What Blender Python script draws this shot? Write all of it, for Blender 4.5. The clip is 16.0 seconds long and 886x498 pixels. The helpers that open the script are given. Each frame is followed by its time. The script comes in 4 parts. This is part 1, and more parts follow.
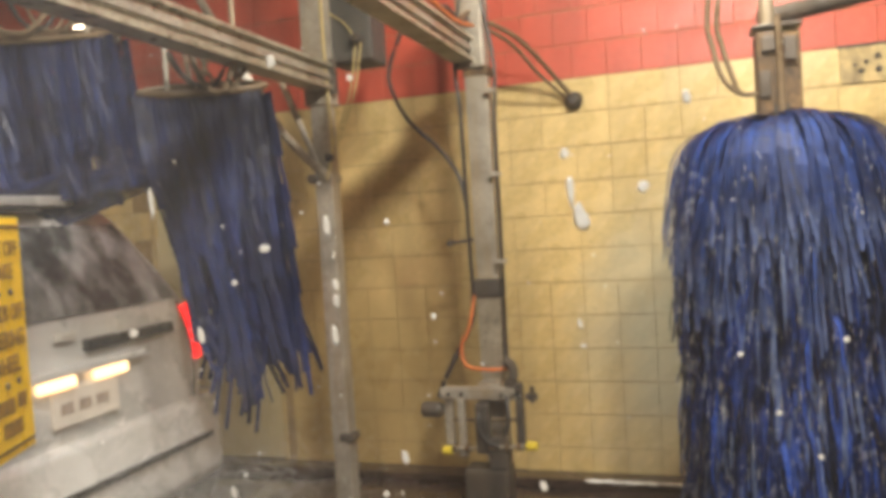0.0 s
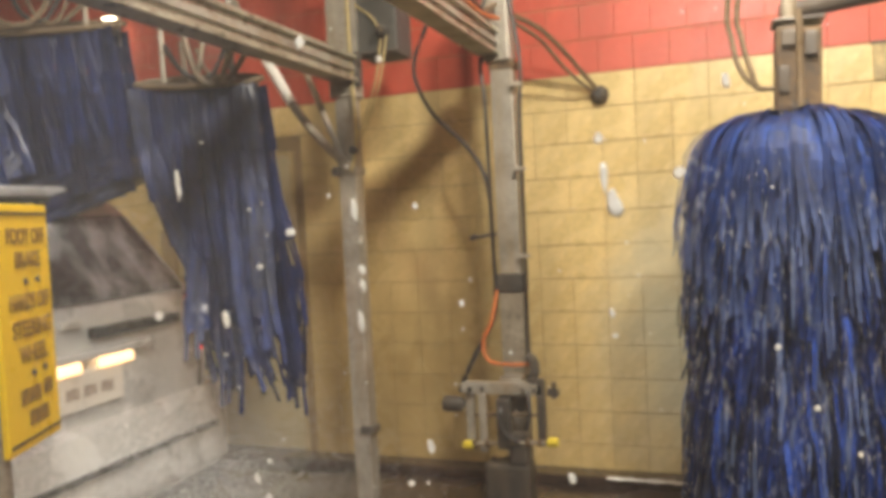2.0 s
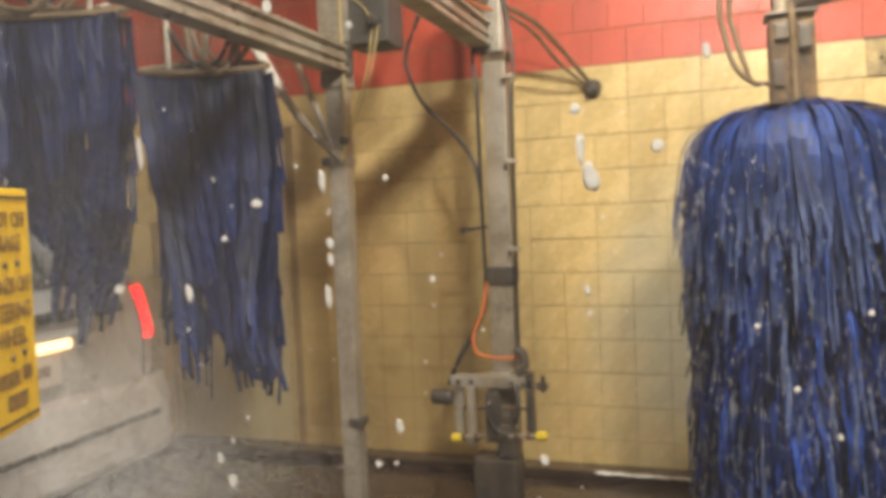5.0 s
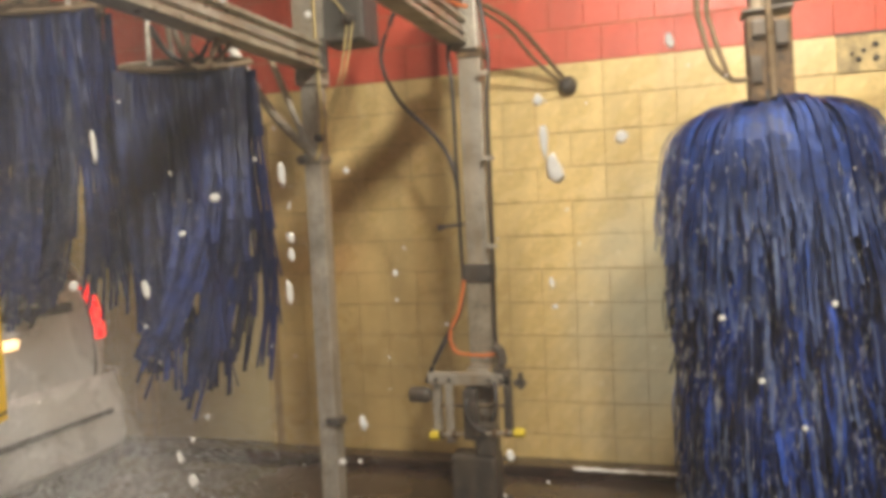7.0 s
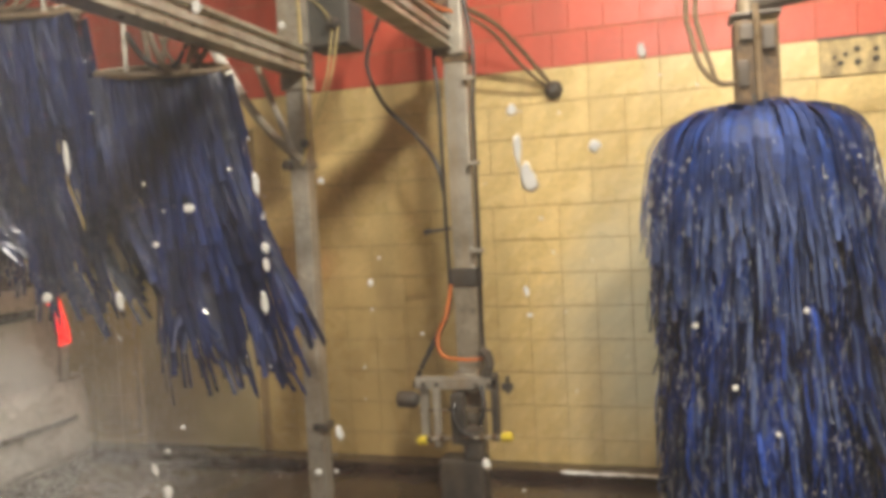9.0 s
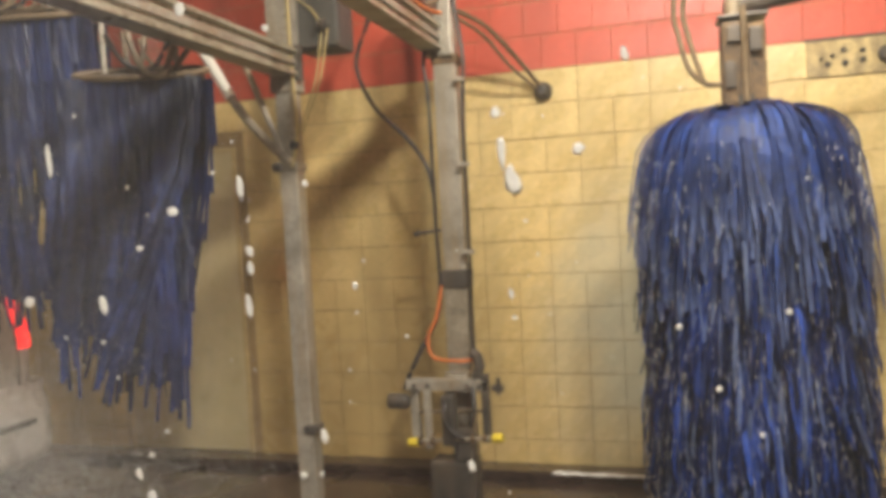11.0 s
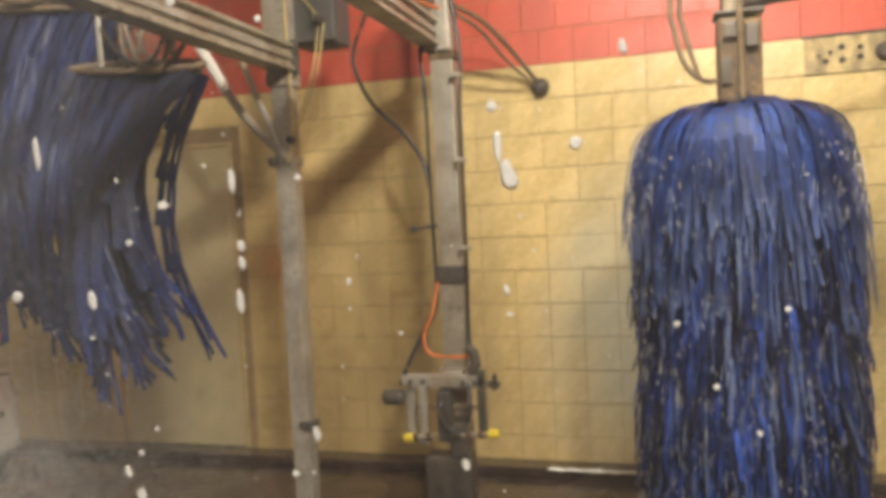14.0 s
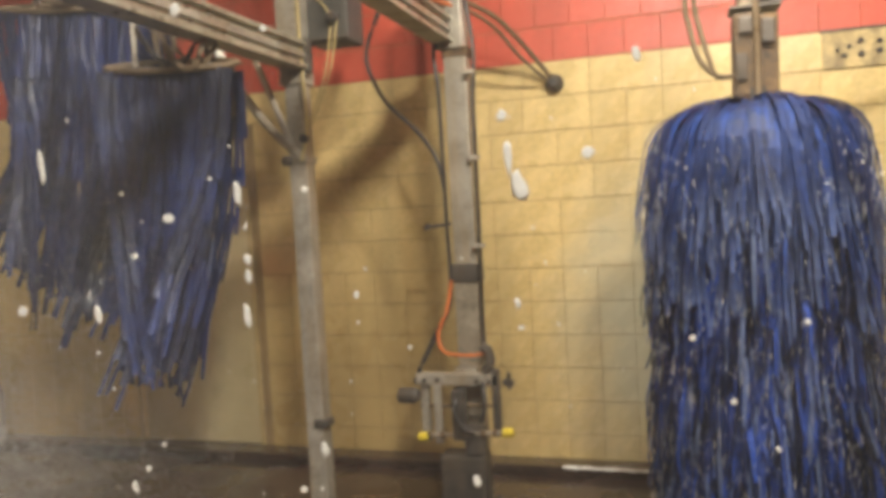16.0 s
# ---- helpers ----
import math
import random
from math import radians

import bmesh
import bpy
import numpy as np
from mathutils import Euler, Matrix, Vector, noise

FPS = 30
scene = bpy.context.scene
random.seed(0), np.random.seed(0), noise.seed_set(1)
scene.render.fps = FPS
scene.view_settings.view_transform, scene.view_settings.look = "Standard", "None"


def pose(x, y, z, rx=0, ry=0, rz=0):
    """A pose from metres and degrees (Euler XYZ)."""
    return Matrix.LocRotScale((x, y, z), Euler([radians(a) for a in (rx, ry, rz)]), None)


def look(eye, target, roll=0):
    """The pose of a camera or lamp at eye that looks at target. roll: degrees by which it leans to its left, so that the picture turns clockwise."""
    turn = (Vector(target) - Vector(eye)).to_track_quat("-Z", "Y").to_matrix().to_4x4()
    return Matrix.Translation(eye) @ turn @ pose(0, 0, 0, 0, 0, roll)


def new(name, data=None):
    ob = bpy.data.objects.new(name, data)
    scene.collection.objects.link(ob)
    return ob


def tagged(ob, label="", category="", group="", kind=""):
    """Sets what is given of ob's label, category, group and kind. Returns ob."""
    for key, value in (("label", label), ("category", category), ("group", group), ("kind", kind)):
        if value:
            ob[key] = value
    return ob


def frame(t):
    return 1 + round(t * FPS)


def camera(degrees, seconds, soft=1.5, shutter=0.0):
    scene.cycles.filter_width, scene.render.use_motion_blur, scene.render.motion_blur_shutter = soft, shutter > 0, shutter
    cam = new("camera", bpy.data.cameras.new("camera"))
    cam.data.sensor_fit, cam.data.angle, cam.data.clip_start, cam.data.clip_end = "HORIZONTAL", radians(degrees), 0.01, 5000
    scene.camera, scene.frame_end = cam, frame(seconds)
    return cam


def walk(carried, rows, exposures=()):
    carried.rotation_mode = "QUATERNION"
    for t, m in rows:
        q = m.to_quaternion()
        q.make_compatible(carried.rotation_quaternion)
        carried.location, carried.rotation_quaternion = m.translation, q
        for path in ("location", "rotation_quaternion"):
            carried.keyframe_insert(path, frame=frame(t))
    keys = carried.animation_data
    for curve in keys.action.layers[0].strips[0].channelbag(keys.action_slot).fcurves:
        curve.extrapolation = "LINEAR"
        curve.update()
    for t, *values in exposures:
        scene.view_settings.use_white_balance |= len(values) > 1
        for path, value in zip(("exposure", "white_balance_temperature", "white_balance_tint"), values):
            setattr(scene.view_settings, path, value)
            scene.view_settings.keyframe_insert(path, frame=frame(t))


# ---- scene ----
cam = camera(59.5, 16.0, soft=4.8, shutter=0.5)
PATH = [
    (0, pose(0.261, -4.698, 1.646, 87.81, 3.56, 18.12)),
    (0.5, pose(0.255, -4.693, 1.645, 87.94, 3.09, 17.39)),
    (1, pose(0.250, -4.687, 1.638, 87.89, 2.79, 17.53)),
    (1.5, pose(0.252, -4.688, 1.638, 87.70, 2.91, 18.88)),
    (2, pose(0.251, -4.688, 1.638, 87.56, 2.91, 19.76)),
    (2.5, pose(0.251, -4.689, 1.636, 87.48, 2.81, 20.24)),
    (3, pose(0.253, -4.686, 1.635, 87.45, 2.81, 20.65)),
    (3.5, pose(0.256, -4.682, 1.629, 87.35, 2.68, 20.58)),
    (4, pose(0.258, -4.677, 1.624, 87.32, 2.47, 20.29)),
    (6.5, pose(0.267, -4.652, 1.615, 87.04, 2.63, 17.98)),
    (7, pose(0.270, -4.652, 1.614, 87.03, 2.68, 17.77)),
    (7.5, pose(0.273, -4.650, 1.615, 87.07, 2.76, 17.47)),
    (8, pose(0.277, -4.649, 1.615, 87.06, 2.85, 17.30)),
    (8.5, pose(0.278, -4.648, 1.615, 87.12, 2.90, 17.10)),
    (9, pose(0.281, -4.650, 1.618, 87.26, 2.95, 16.93)),
    (9.5, pose(0.282, -4.649, 1.619, 87.35, 2.98, 16.74)),
    (12, pose(0.288, -4.649, 1.618, 87.27, 3.13, 16.12)),
    (12.5, pose(0.287, -4.646, 1.617, 87.20, 3.09, 16.08)),
    (13, pose(0.286, -4.644, 1.617, 87.10, 3.03, 15.98)),
    (13.5, pose(0.285, -4.642, 1.618, 87.04, 2.94, 16.03)),
    (14, pose(0.285, -4.640, 1.618, 87.00, 2.90, 16.03)),
    (14.5, pose(0.284, -4.638, 1.620, 87.04, 2.96, 16.07)),
    (15, pose(0.283, -4.639, 1.621, 87.06, 2.97, 16.24)),
    (15.5, pose(0.284, -4.635, 1.622, 87.00, 3.00, 16.50)),
    (16, pose(0.286, -4.627, 1.630, 86.73, 3.15, 17.11)),
]

walk(cam, PATH)

# ---- world and lamps ----
world = bpy.data.worlds.new("world")
scene.world = world
world.use_nodes = True
world.node_tree.nodes["Background"].inputs[0].default_value = (1.0, 0.86, 0.66, 1)
world.node_tree.nodes["Background"].inputs[1].default_value = 0.04
scene.view_settings.exposure = -0.06


def area_lamp(name, eye, target, size, watts, colour, spread=180):
    data = bpy.data.lights.new(name, "AREA")
    data.shape, data.size, data.energy, data.color, data.spread = "DISK", size, watts, colour, radians(spread)
    ob = new(name, data)
    ob.matrix_world = look(eye, target)
    return ob


area_lamp("entrance_lamp_light", (1.4, -5.5, 4.2), (1.2, -0.9, 1.4), 0.40, 240, (1.0, 0.93, 0.80))
# weak fill added further down the tunnel, its source unseen
area_lamp("tunnel_fill_light", (-4.6, -2.4, 3.55), (-4.4, -2.2, 0), 0.6, 8, (1.0, 0.90, 0.74))
# unseen fill, added to brighten the van's rear and the curtains
area_lamp("van_fill_light", (-0.9, -3.7, 3.72), (-2.5, -2.9, 0.9), 0.7, 42, (1.0, 0.96, 0.91), 92)
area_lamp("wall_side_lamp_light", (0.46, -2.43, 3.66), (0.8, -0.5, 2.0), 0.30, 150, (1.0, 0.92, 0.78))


# ---- materials ----
def material(name, colour, rough=0.5, metal=0.0, vary=0.25, scale=6.0, fine=60.0, bump=0.15, dirt=None, dirt_amount=0.0,
             dirt_scale=1.5, stretch=(1, 1, 1), piece=0.0, island=False, coat=0.0, rough_vary=0.2, dist=0.004, ribbons=0.0):
    m = bpy.data.materials.new(name)
    m.use_nodes = True
    nt = m.node_tree
    N, L = nt.nodes, nt.links
    b = N["Principled BSDF"]
    tc = N.new("ShaderNodeTexCoord")
    geo = N.new("ShaderNodeNewGeometry")
    mp = N.new("ShaderNodeMapping")
    mp.inputs["Scale"].default_value = stretch
    L.new(geo.outputs["Position"] if dirt_amount < 0 else tc.outputs["Object"], mp.inputs["Vector"])
    n1 = N.new("ShaderNodeTexNoise")
    n1.inputs["Scale"].default_value, n1.inputs["Detail"].default_value = scale, 6
    n2 = N.new("ShaderNodeTexNoise")
    n2.inputs["Scale"].default_value, n2.inputs["Detail"].default_value = fine, 4
    L.new(mp.outputs[0], n1.inputs["Vector"])
    L.new(mp.outputs[0], n2.inputs["Vector"])
    add = N.new("ShaderNodeMath")
    add.operation = "ADD"
    L.new(n1.outputs[0], add.inputs[0])
    L.new(n2.outputs[0], add.inputs[1])
    val = N.new("ShaderNodeMapRange")
    val.inputs[1].default_value, val.inputs[2].default_value = 0.74, 1.26
    val.inputs[3].default_value, val.inputs[4].default_value = 1 - vary, 1 + vary
    L.new(add.outputs[0], val.inputs[0])
    last = val.outputs[0]
    if piece:
        if island:
            rnd = geo.outputs["Random Per Island"]
        else:
            info = N.new("ShaderNodeObjectInfo")
            rnd = info.outputs["Random"]
        pr = N.new("ShaderNodeMapRange")
        pr.inputs[3].default_value, pr.inputs[4].default_value = 1 - piece, 1 + piece
        L.new(rnd, pr.inputs[0])
        if ribbons:
            rb = N.new("ShaderNodeMapRange")
            rb.inputs[3].default_value, rb.inputs[4].default_value = 1 - ribbons, 1 + ribbons
            L.new(geo.outputs["Random Per Island"], rb.inputs[0])
            m0 = N.new("ShaderNodeMath")
            m0.operation = "MULTIPLY"
            L.new(last, m0.inputs[0])
            L.new(rb.outputs[0], m0.inputs[1])
            last = m0.outputs[0]
        mul = N.new("ShaderNodeMath")
        mul.operation = "MULTIPLY"
        L.new(last, mul.inputs[0])
        L.new(pr.outputs[0], mul.inputs[1])
        last = mul.outputs[0]
    sc = N.new("ShaderNodeVectorMath")
    sc.operation = "SCALE"
    sc.inputs[0].default_value = colour
    L.new(last, sc.inputs["Scale"])
    col = sc.outputs[0]
    if dirt:
        n3 = N.new("ShaderNodeTexNoise")
        n3.inputs["Scale"].default_value, n3.inputs["Detail"].default_value = dirt_scale, 7
        mp2 = N.new("ShaderNodeMapping")
        mp2.inputs["Scale"].default_value = (1, 1, 0.2)
        L.new(geo.outputs["Position"], mp2.inputs["Vector"])
        L.new(mp2.outputs[0], n3.inputs["Vector"])
        ramp = N.new("ShaderNodeMapRange")
        ramp.inputs[1].default_value, ramp.inputs[2].default_value = 0.44, 0.72
        ramp.inputs[4].default_value = abs(dirt_amount)
        L.new(n3.outputs[0], ramp.inputs[0])
        mix = N.new("ShaderNodeMix")
        mix.data_type = "RGBA"
        L.new(ramp.outputs[0], mix.inputs["Factor"])
        L.new(col, mix.inputs["A"])
        mix.inputs["B"].default_value = (*dirt, 1)
        col = mix.outputs["Result"]
    L.new(col, b.inputs["Base Color"])
    rr = N.new("ShaderNodeMapRange")
    rr.inputs[1].default_value, rr.inputs[2].default_value = 0.3, 0.7
    rr.inputs[3].default_value, rr.inputs[4].default_value = max(0.02, rough - rough_vary), min(1, rough + rough_vary)
    L.new(n1.outputs[0], rr.inputs[0])
    L.new(rr.outputs[0], b.inputs["Roughness"])
    b.inputs["Metallic"].default_value = metal
    b.inputs["Coat Weight"].default_value = coat
    b.inputs["Coat Roughness"].default_value = 0.12
    bp = N.new("ShaderNodeBump")
    bp.inputs["Strength"].default_value, bp.inputs["Distance"].default_value = bump, dist
    L.new(add.outputs[0], bp.inputs["Height"])
    L.new(bp.outputs[0], b.inputs["Normal"])
    return m


def glow(name, colour, strength, base=None):
    m = bpy.data.materials.new(name)
    m.use_nodes = True
    b = m.node_tree.nodes["Principled BSDF"]
    b.inputs["Base Color"].default_value = (*(base or colour), 1)
    b.inputs["Emission Color"].default_value = (*colour, 1)
    b.inputs["Emission Strength"].default_value = strength
    b.inputs["Roughness"].default_value = 0.25
    return m


YELLOW = material("cream_glazed_block", (0.74, 0.56, 0.25), 0.32, vary=0.15, scale=2.2, fine=40, piece=0.025, coat=0.3,
                  dirt=(0.37, 0.30, 0.155), dirt_amount=0.75, dirt_scale=2.4, bump=0.08)
YELLOW_REST = material("cream_glazed_block_rest", (0.74, 0.56, 0.25), 0.32, vary=0.15, scale=2.2, fine=40, piece=0.025, island=True, coat=0.3,
                       dirt=(0.37, 0.30, 0.155), dirt_amount=0.75, dirt_scale=2.4, bump=0.08)
RED = material("red_painted_block", (0.62, 0.105, 0.06), 0.52, vary=0.15, scale=3, fine=40, piece=0.04, coat=0.05,
               dirt=(0.26, 0.05, 0.03), dirt_amount=0.75, dirt_scale=2.2, bump=0.08)
RED_REST = material("red_painted_block_rest", (0.62, 0.105, 0.06), 0.52, vary=0.15, scale=3, fine=40, piece=0.04, island=True, coat=0.05,
                    dirt=(0.26, 0.05, 0.03), dirt_amount=0.75, dirt_scale=2.2, bump=0.08)
JOINT = material("dirty_mortar", (0.31, 0.22, 0.105), 0.8, vary=0.3)
PLASTER = material("painted_plaster", (0.66, 0.50, 0.26), 0.6, vary=0.15, dirt=(0.3, 0.24, 0.14), dirt_amount=0.5)
CEILING = material("ceiling_paint", (0.55, 0.5, 0.42), 0.7, vary=0.15)
FLOOR = material("wet_concrete", (0.055, 0.036, 0.028), 0.30, vary=0.4, scale=2.2, fine=45, bump=0.35, coat=0.5,
                 dirt=(0.105, 0.080, 0.060), dirt_amount=0.6, dirt_scale=2.6, rough_vary=0.22)
STEEL = material("galvanised_steel", (0.35, 0.32, 0.27), 0.5, metal=0.3, vary=0.35, scale=9, fine=80, dirt=(0.30, 0.21, 0.11), dirt_amount=0.8, dirt_scale=7)
ALU = material("aluminium_profile", (0.40, 0.375, 0.295), 0.40, metal=0.4, vary=0.3, scale=12, dirt=(0.20, 0.165, 0.105), dirt_amount=0.85, dirt_scale=7)
PALE = material("pale_pipe", (0.82, 0.80, 0.74), 0.35, metal=0.2, vary=0.12)
DARK = material("dark_cast_metal", (0.06, 0.052, 0.046), 0.45, vary=0.4, scale=20, dirt=(0.16, 0.12, 0.08), dirt_amount=0.6, dirt_scale=8)
RUSTY = material("grimy_motor_housing", (0.13, 0.080, 0.038), 0.72, vary=0.7, scale=22, dirt=(0.030, 0.020, 0.012), dirt_amount=0.9, dirt_scale=9)
GREYBOX = material("grey_enclosure", (0.065, 0.063, 0.058), 0.5, vary=0.3, dirt=(0.08, 0.07, 0.06), dirt_amount=0.7, dirt_scale=5)
GRIMED = material("grimy_cream_plate", (0.55, 0.42, 0.20), 0.6, vary=0.3, scale=14, dirt=(0.13, 0.095, 0.05), dirt_amount=0.9, dirt_scale=11)
WORN = material("dull_stained_steel", (0.30, 0.26, 0.20), 0.55, metal=0.2, vary=0.4, scale=12, dirt=(0.12, 0.09, 0.06), dirt_amount=0.8, dirt_scale=6)
RUBBER = material("black_rubber_hose", (0.035, 0.03, 0.028), 0.42, vary=0.3)
BROWNHOSE = material("brown_hose", (0.17, 0.12, 0.07), 0.45, vary=0.3)
ORANGE = material("orange_hose", (0.60, 0.16, 0.035), 0.4, vary=0.15)
ROPE = material("yellow_cord", (0.46, 0.36, 0.16), 0.7, vary=0.2)
BRASS = material("yellow_cap", (0.72, 0.56, 0.05), 0.4, vary=0.15)
SIGN = material("yellow_sign_paint", (0.90, 0.60, 0.015), 0.35, vary=0.06, scale=5)
INK = material("faded_brown_lettering", (0.26, 0.15, 0.02), 0.5, vary=0.4, scale=60)
EDGE = material("dark_sign_line", (0.09, 0.06, 0.02), 0.5)
DOOR = material("cream_door_paint", (0.66, 0.57, 0.33), 0.4, vary=0.10, dirt=(0.42, 0.34, 0.18), dirt_amount=0.6, dirt_scale=1.4)
FRAME = material("brown_door_frame", (0.56, 0.43, 0.21), 0.5, vary=0.25)
BLUE = material("wet_blue_cloth", (0.0068, 0.0220, 0.102), 0.48, vary=0.85, scale=16, fine=120, piece=0.35, ribbons=0.65, coat=0.0, bump=0.9, stretch=(1, 1, 0.3))
BLUE_REST = material("wet_blue_cloth_rest", (0.0068, 0.0225, 0.124), 0.48, vary=0.85, scale=16, fine=120, piece=0.45, ribbons=0.65, island=True, coat=0.0, bump=0.9, stretch=(1, 1, 0.3))
CLOTH = material("dark_blue_curtain_cloth", (0.0080, 0.0155, 0.062), 0.40, vary=0.75, scale=10, fine=70, piece=0.5, ribbons=0.6, coat=0.35, bump=0.5, stretch=(1, 1, 0.2))
FOAM = material("white_foam", (0.93, 0.93, 0.91), 0.6, vary=0.1)
VAN = material("silver_car_paint", (0.58, 0.58, 0.57), 0.28, metal=0.15, vary=0.15, scale=3, coat=0.6,
               dirt=(0.80, 0.80, 0.78), dirt_amount=0.6, dirt_scale=3.5, bump=0.1)
VANGLASS = material("dark_tinted_glass", (0.030, 0.030, 0.033), 0.42, vary=0.4, coat=0.15, dirt=(0.55, 0.55, 0.55), dirt_amount=0.8, dirt_scale=7, rough_vary=0.12, bump=0.1)
TRIM = material("black_car_trim", (0.035, 0.035, 0.035), 0.4, vary=0.3)
TYRE = material("tyre_rubber", (0.03, 0.03, 0.03), 0.7, vary=0.3)
PLATEM = material("white_plate", (0.75, 0.70, 0.62), 0.4, vary=0.1)
PLATEBAR = material("faded_plate_mark", (0.42, 0.34, 0.28), 0.5, vary=0.3)
TAIL = glow("red_tail_light", (1.0, 0.012, 0.012), 1.9, (0.5, 0.01, 0.01))
PLATELAMP = glow("plate_lamp", (1.0, 0.66, 0.34), 2.6)
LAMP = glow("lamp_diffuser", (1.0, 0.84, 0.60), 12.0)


def frayed(mat, tip_colour, z0, z1):
    """Cloth worn pale and frayed towards its loose end, along its own length."""
    N, L = mat.node_tree.nodes, mat.node_tree.links
    b = N["Principled BSDF"]
    old = b.inputs["Base Color"].links[0].from_socket
    tc, sep, mr, nz, mul, mix = [N.new("ShaderNode" + k) for k in ("TexCoord", "SeparateXYZ", "MapRange", "TexNoise", "Math", "Mix")]
    mix.data_type, mul.operation = "RGBA", "MULTIPLY"
    nz.inputs["Scale"].default_value = 26
    L.new(tc.outputs["Object"], sep.inputs[0])
    L.new(tc.outputs["Object"], nz.inputs["Vector"])
    L.new(sep.outputs[2], mr.inputs[0])
    mr.inputs[1].default_value, mr.inputs[2].default_value = z0, z1
    L.new(mr.outputs[0], mul.inputs[0])
    L.new(nz.outputs[0], mul.inputs[1])
    L.new(mul.outputs[0], mix.inputs["Factor"])
    L.new(old, mix.inputs["A"])
    mix.inputs["B"].default_value = (*tip_colour, 1)
    L.new(mix.outputs["Result"], b.inputs["Base Color"])


def pale_ribbons(mat, colour, share):
    """A share of the ribbons is bleached and soapy."""
    N, L = mat.node_tree.nodes, mat.node_tree.links
    b = N["Principled BSDF"]
    old = b.inputs["Base Color"].links[0].from_socket
    geo, wn, gt, nz, mul, mix = [N.new("ShaderNode" + k) for k in ("NewGeometry", "TexWhiteNoise", "Math", "TexNoise", "Math", "Mix")]
    wn.noise_dimensions, gt.operation, mul.operation, mix.data_type = "1D", "LESS_THAN", "MULTIPLY", "RGBA"
    gt.inputs[1].default_value = share
    nz.inputs["Scale"].default_value, nz.inputs["Detail"].default_value = 14, 4
    L.new(geo.outputs["Random Per Island"], wn.inputs["W"])
    L.new(wn.outputs["Value"], gt.inputs[0])
    L.new(geo.outputs["Position"], nz.inputs["Vector"])
    L.new(gt.outputs[0], mul.inputs[0])
    L.new(nz.outputs[0], mul.inputs[1])
    L.new(mul.outputs[0], mix.inputs["Factor"])
    L.new(old, mix.inputs["A"])
    mix.inputs["B"].default_value = (*colour, 1)
    L.new(mix.outputs["Result"], b.inputs["Base Color"])


def stain_or_shade_patch(mat, colour, centre, size, amount):
    """Dried soap, or grime with weak light put into its colour, an uneven patch of its own shape."""
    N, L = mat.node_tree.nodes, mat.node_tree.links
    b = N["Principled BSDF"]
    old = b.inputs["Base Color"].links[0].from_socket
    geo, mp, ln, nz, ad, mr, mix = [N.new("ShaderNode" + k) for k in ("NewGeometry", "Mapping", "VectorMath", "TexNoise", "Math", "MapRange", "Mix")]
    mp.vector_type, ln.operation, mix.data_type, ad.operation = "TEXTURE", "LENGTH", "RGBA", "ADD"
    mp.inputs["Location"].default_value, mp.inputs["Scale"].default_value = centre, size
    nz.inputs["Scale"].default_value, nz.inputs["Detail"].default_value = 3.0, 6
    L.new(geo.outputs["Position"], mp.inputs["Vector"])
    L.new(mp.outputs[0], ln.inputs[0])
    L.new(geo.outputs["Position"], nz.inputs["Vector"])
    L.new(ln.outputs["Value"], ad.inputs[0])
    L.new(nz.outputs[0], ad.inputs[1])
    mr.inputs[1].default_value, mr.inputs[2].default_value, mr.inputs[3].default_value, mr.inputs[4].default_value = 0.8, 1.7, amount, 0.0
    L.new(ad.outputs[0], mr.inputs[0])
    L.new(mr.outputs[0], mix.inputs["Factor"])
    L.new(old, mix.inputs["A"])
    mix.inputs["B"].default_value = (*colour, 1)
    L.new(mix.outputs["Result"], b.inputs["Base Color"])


for mat in (BLUE, BLUE_REST):
    pale_ribbons(mat, (0.17, 0.23, 0.42), 0.14)
    mat.node_tree.nodes["Principled BSDF"].inputs["Specular IOR Level"].default_value = 0.42
pale_ribbons(CLOTH, (0.20, 0.24, 0.34), 0.035)
frayed(BLUE, (0.17, 0.23, 0.46), -0.30, -0.45)
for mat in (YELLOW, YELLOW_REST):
    stain_or_shade_patch(mat, (0.50, 0.52, 0.43), (0.12, 0.0, 0.85), (0.62, 1.0, 0.95), 0.75)
    # brown grime that also paints in the dimmer light at the lower left
    stain_or_shade_patch(mat, (0.36, 0.25, 0.10), (-1.75, 0.0, 0.35), (1.35, 1.0, 1.25), 0.70)

# ---- mesh helpers ----
def part(name, bm, mat, parent=None, label="", m=None, smooth=False):
    me = bpy.data.meshes.new(name)
    bm.to_mesh(me)
    bm.free()
    me.materials.append(mat)
    if smooth:
        for p in me.polygons:
            p.use_smooth = True
    ob = new(name, me)
    ob.parent = parent
    if m is not None:
        ob.matrix_basis = m
    if label:
        tagged(ob, label)
    return ob


def thing(name, label, category, m=None, group="", kind=""):
    ob = new(name)
    ob.empty_display_size = 0.1
    if m is not None:
        ob.matrix_basis = m
    return tagged(ob, label, category, group, kind)


def box(bm, lo, hi, bevel=0.0, m=None):
    r = bmesh.ops.create_cube(bm, size=1)
    vs = r["verts"]
    for v in vs:
        v.co = Vector([lo[i] + (hi[i] - lo[i]) * (v.co[i] + 0.5) for i in range(3)])
    if bevel:
        es = list({e for v in vs for e in v.link_edges})
        r = bmesh.ops.bevel(bm, geom=es, offset=bevel, segments=2, affect="EDGES", profile=0.6)
        vs = list({v for f in r["faces"] for v in f.verts} | {v for v in vs if v.is_valid})
    if m is not None:
        bmesh.ops.transform(bm, matrix=m, verts=vs)
    return bm


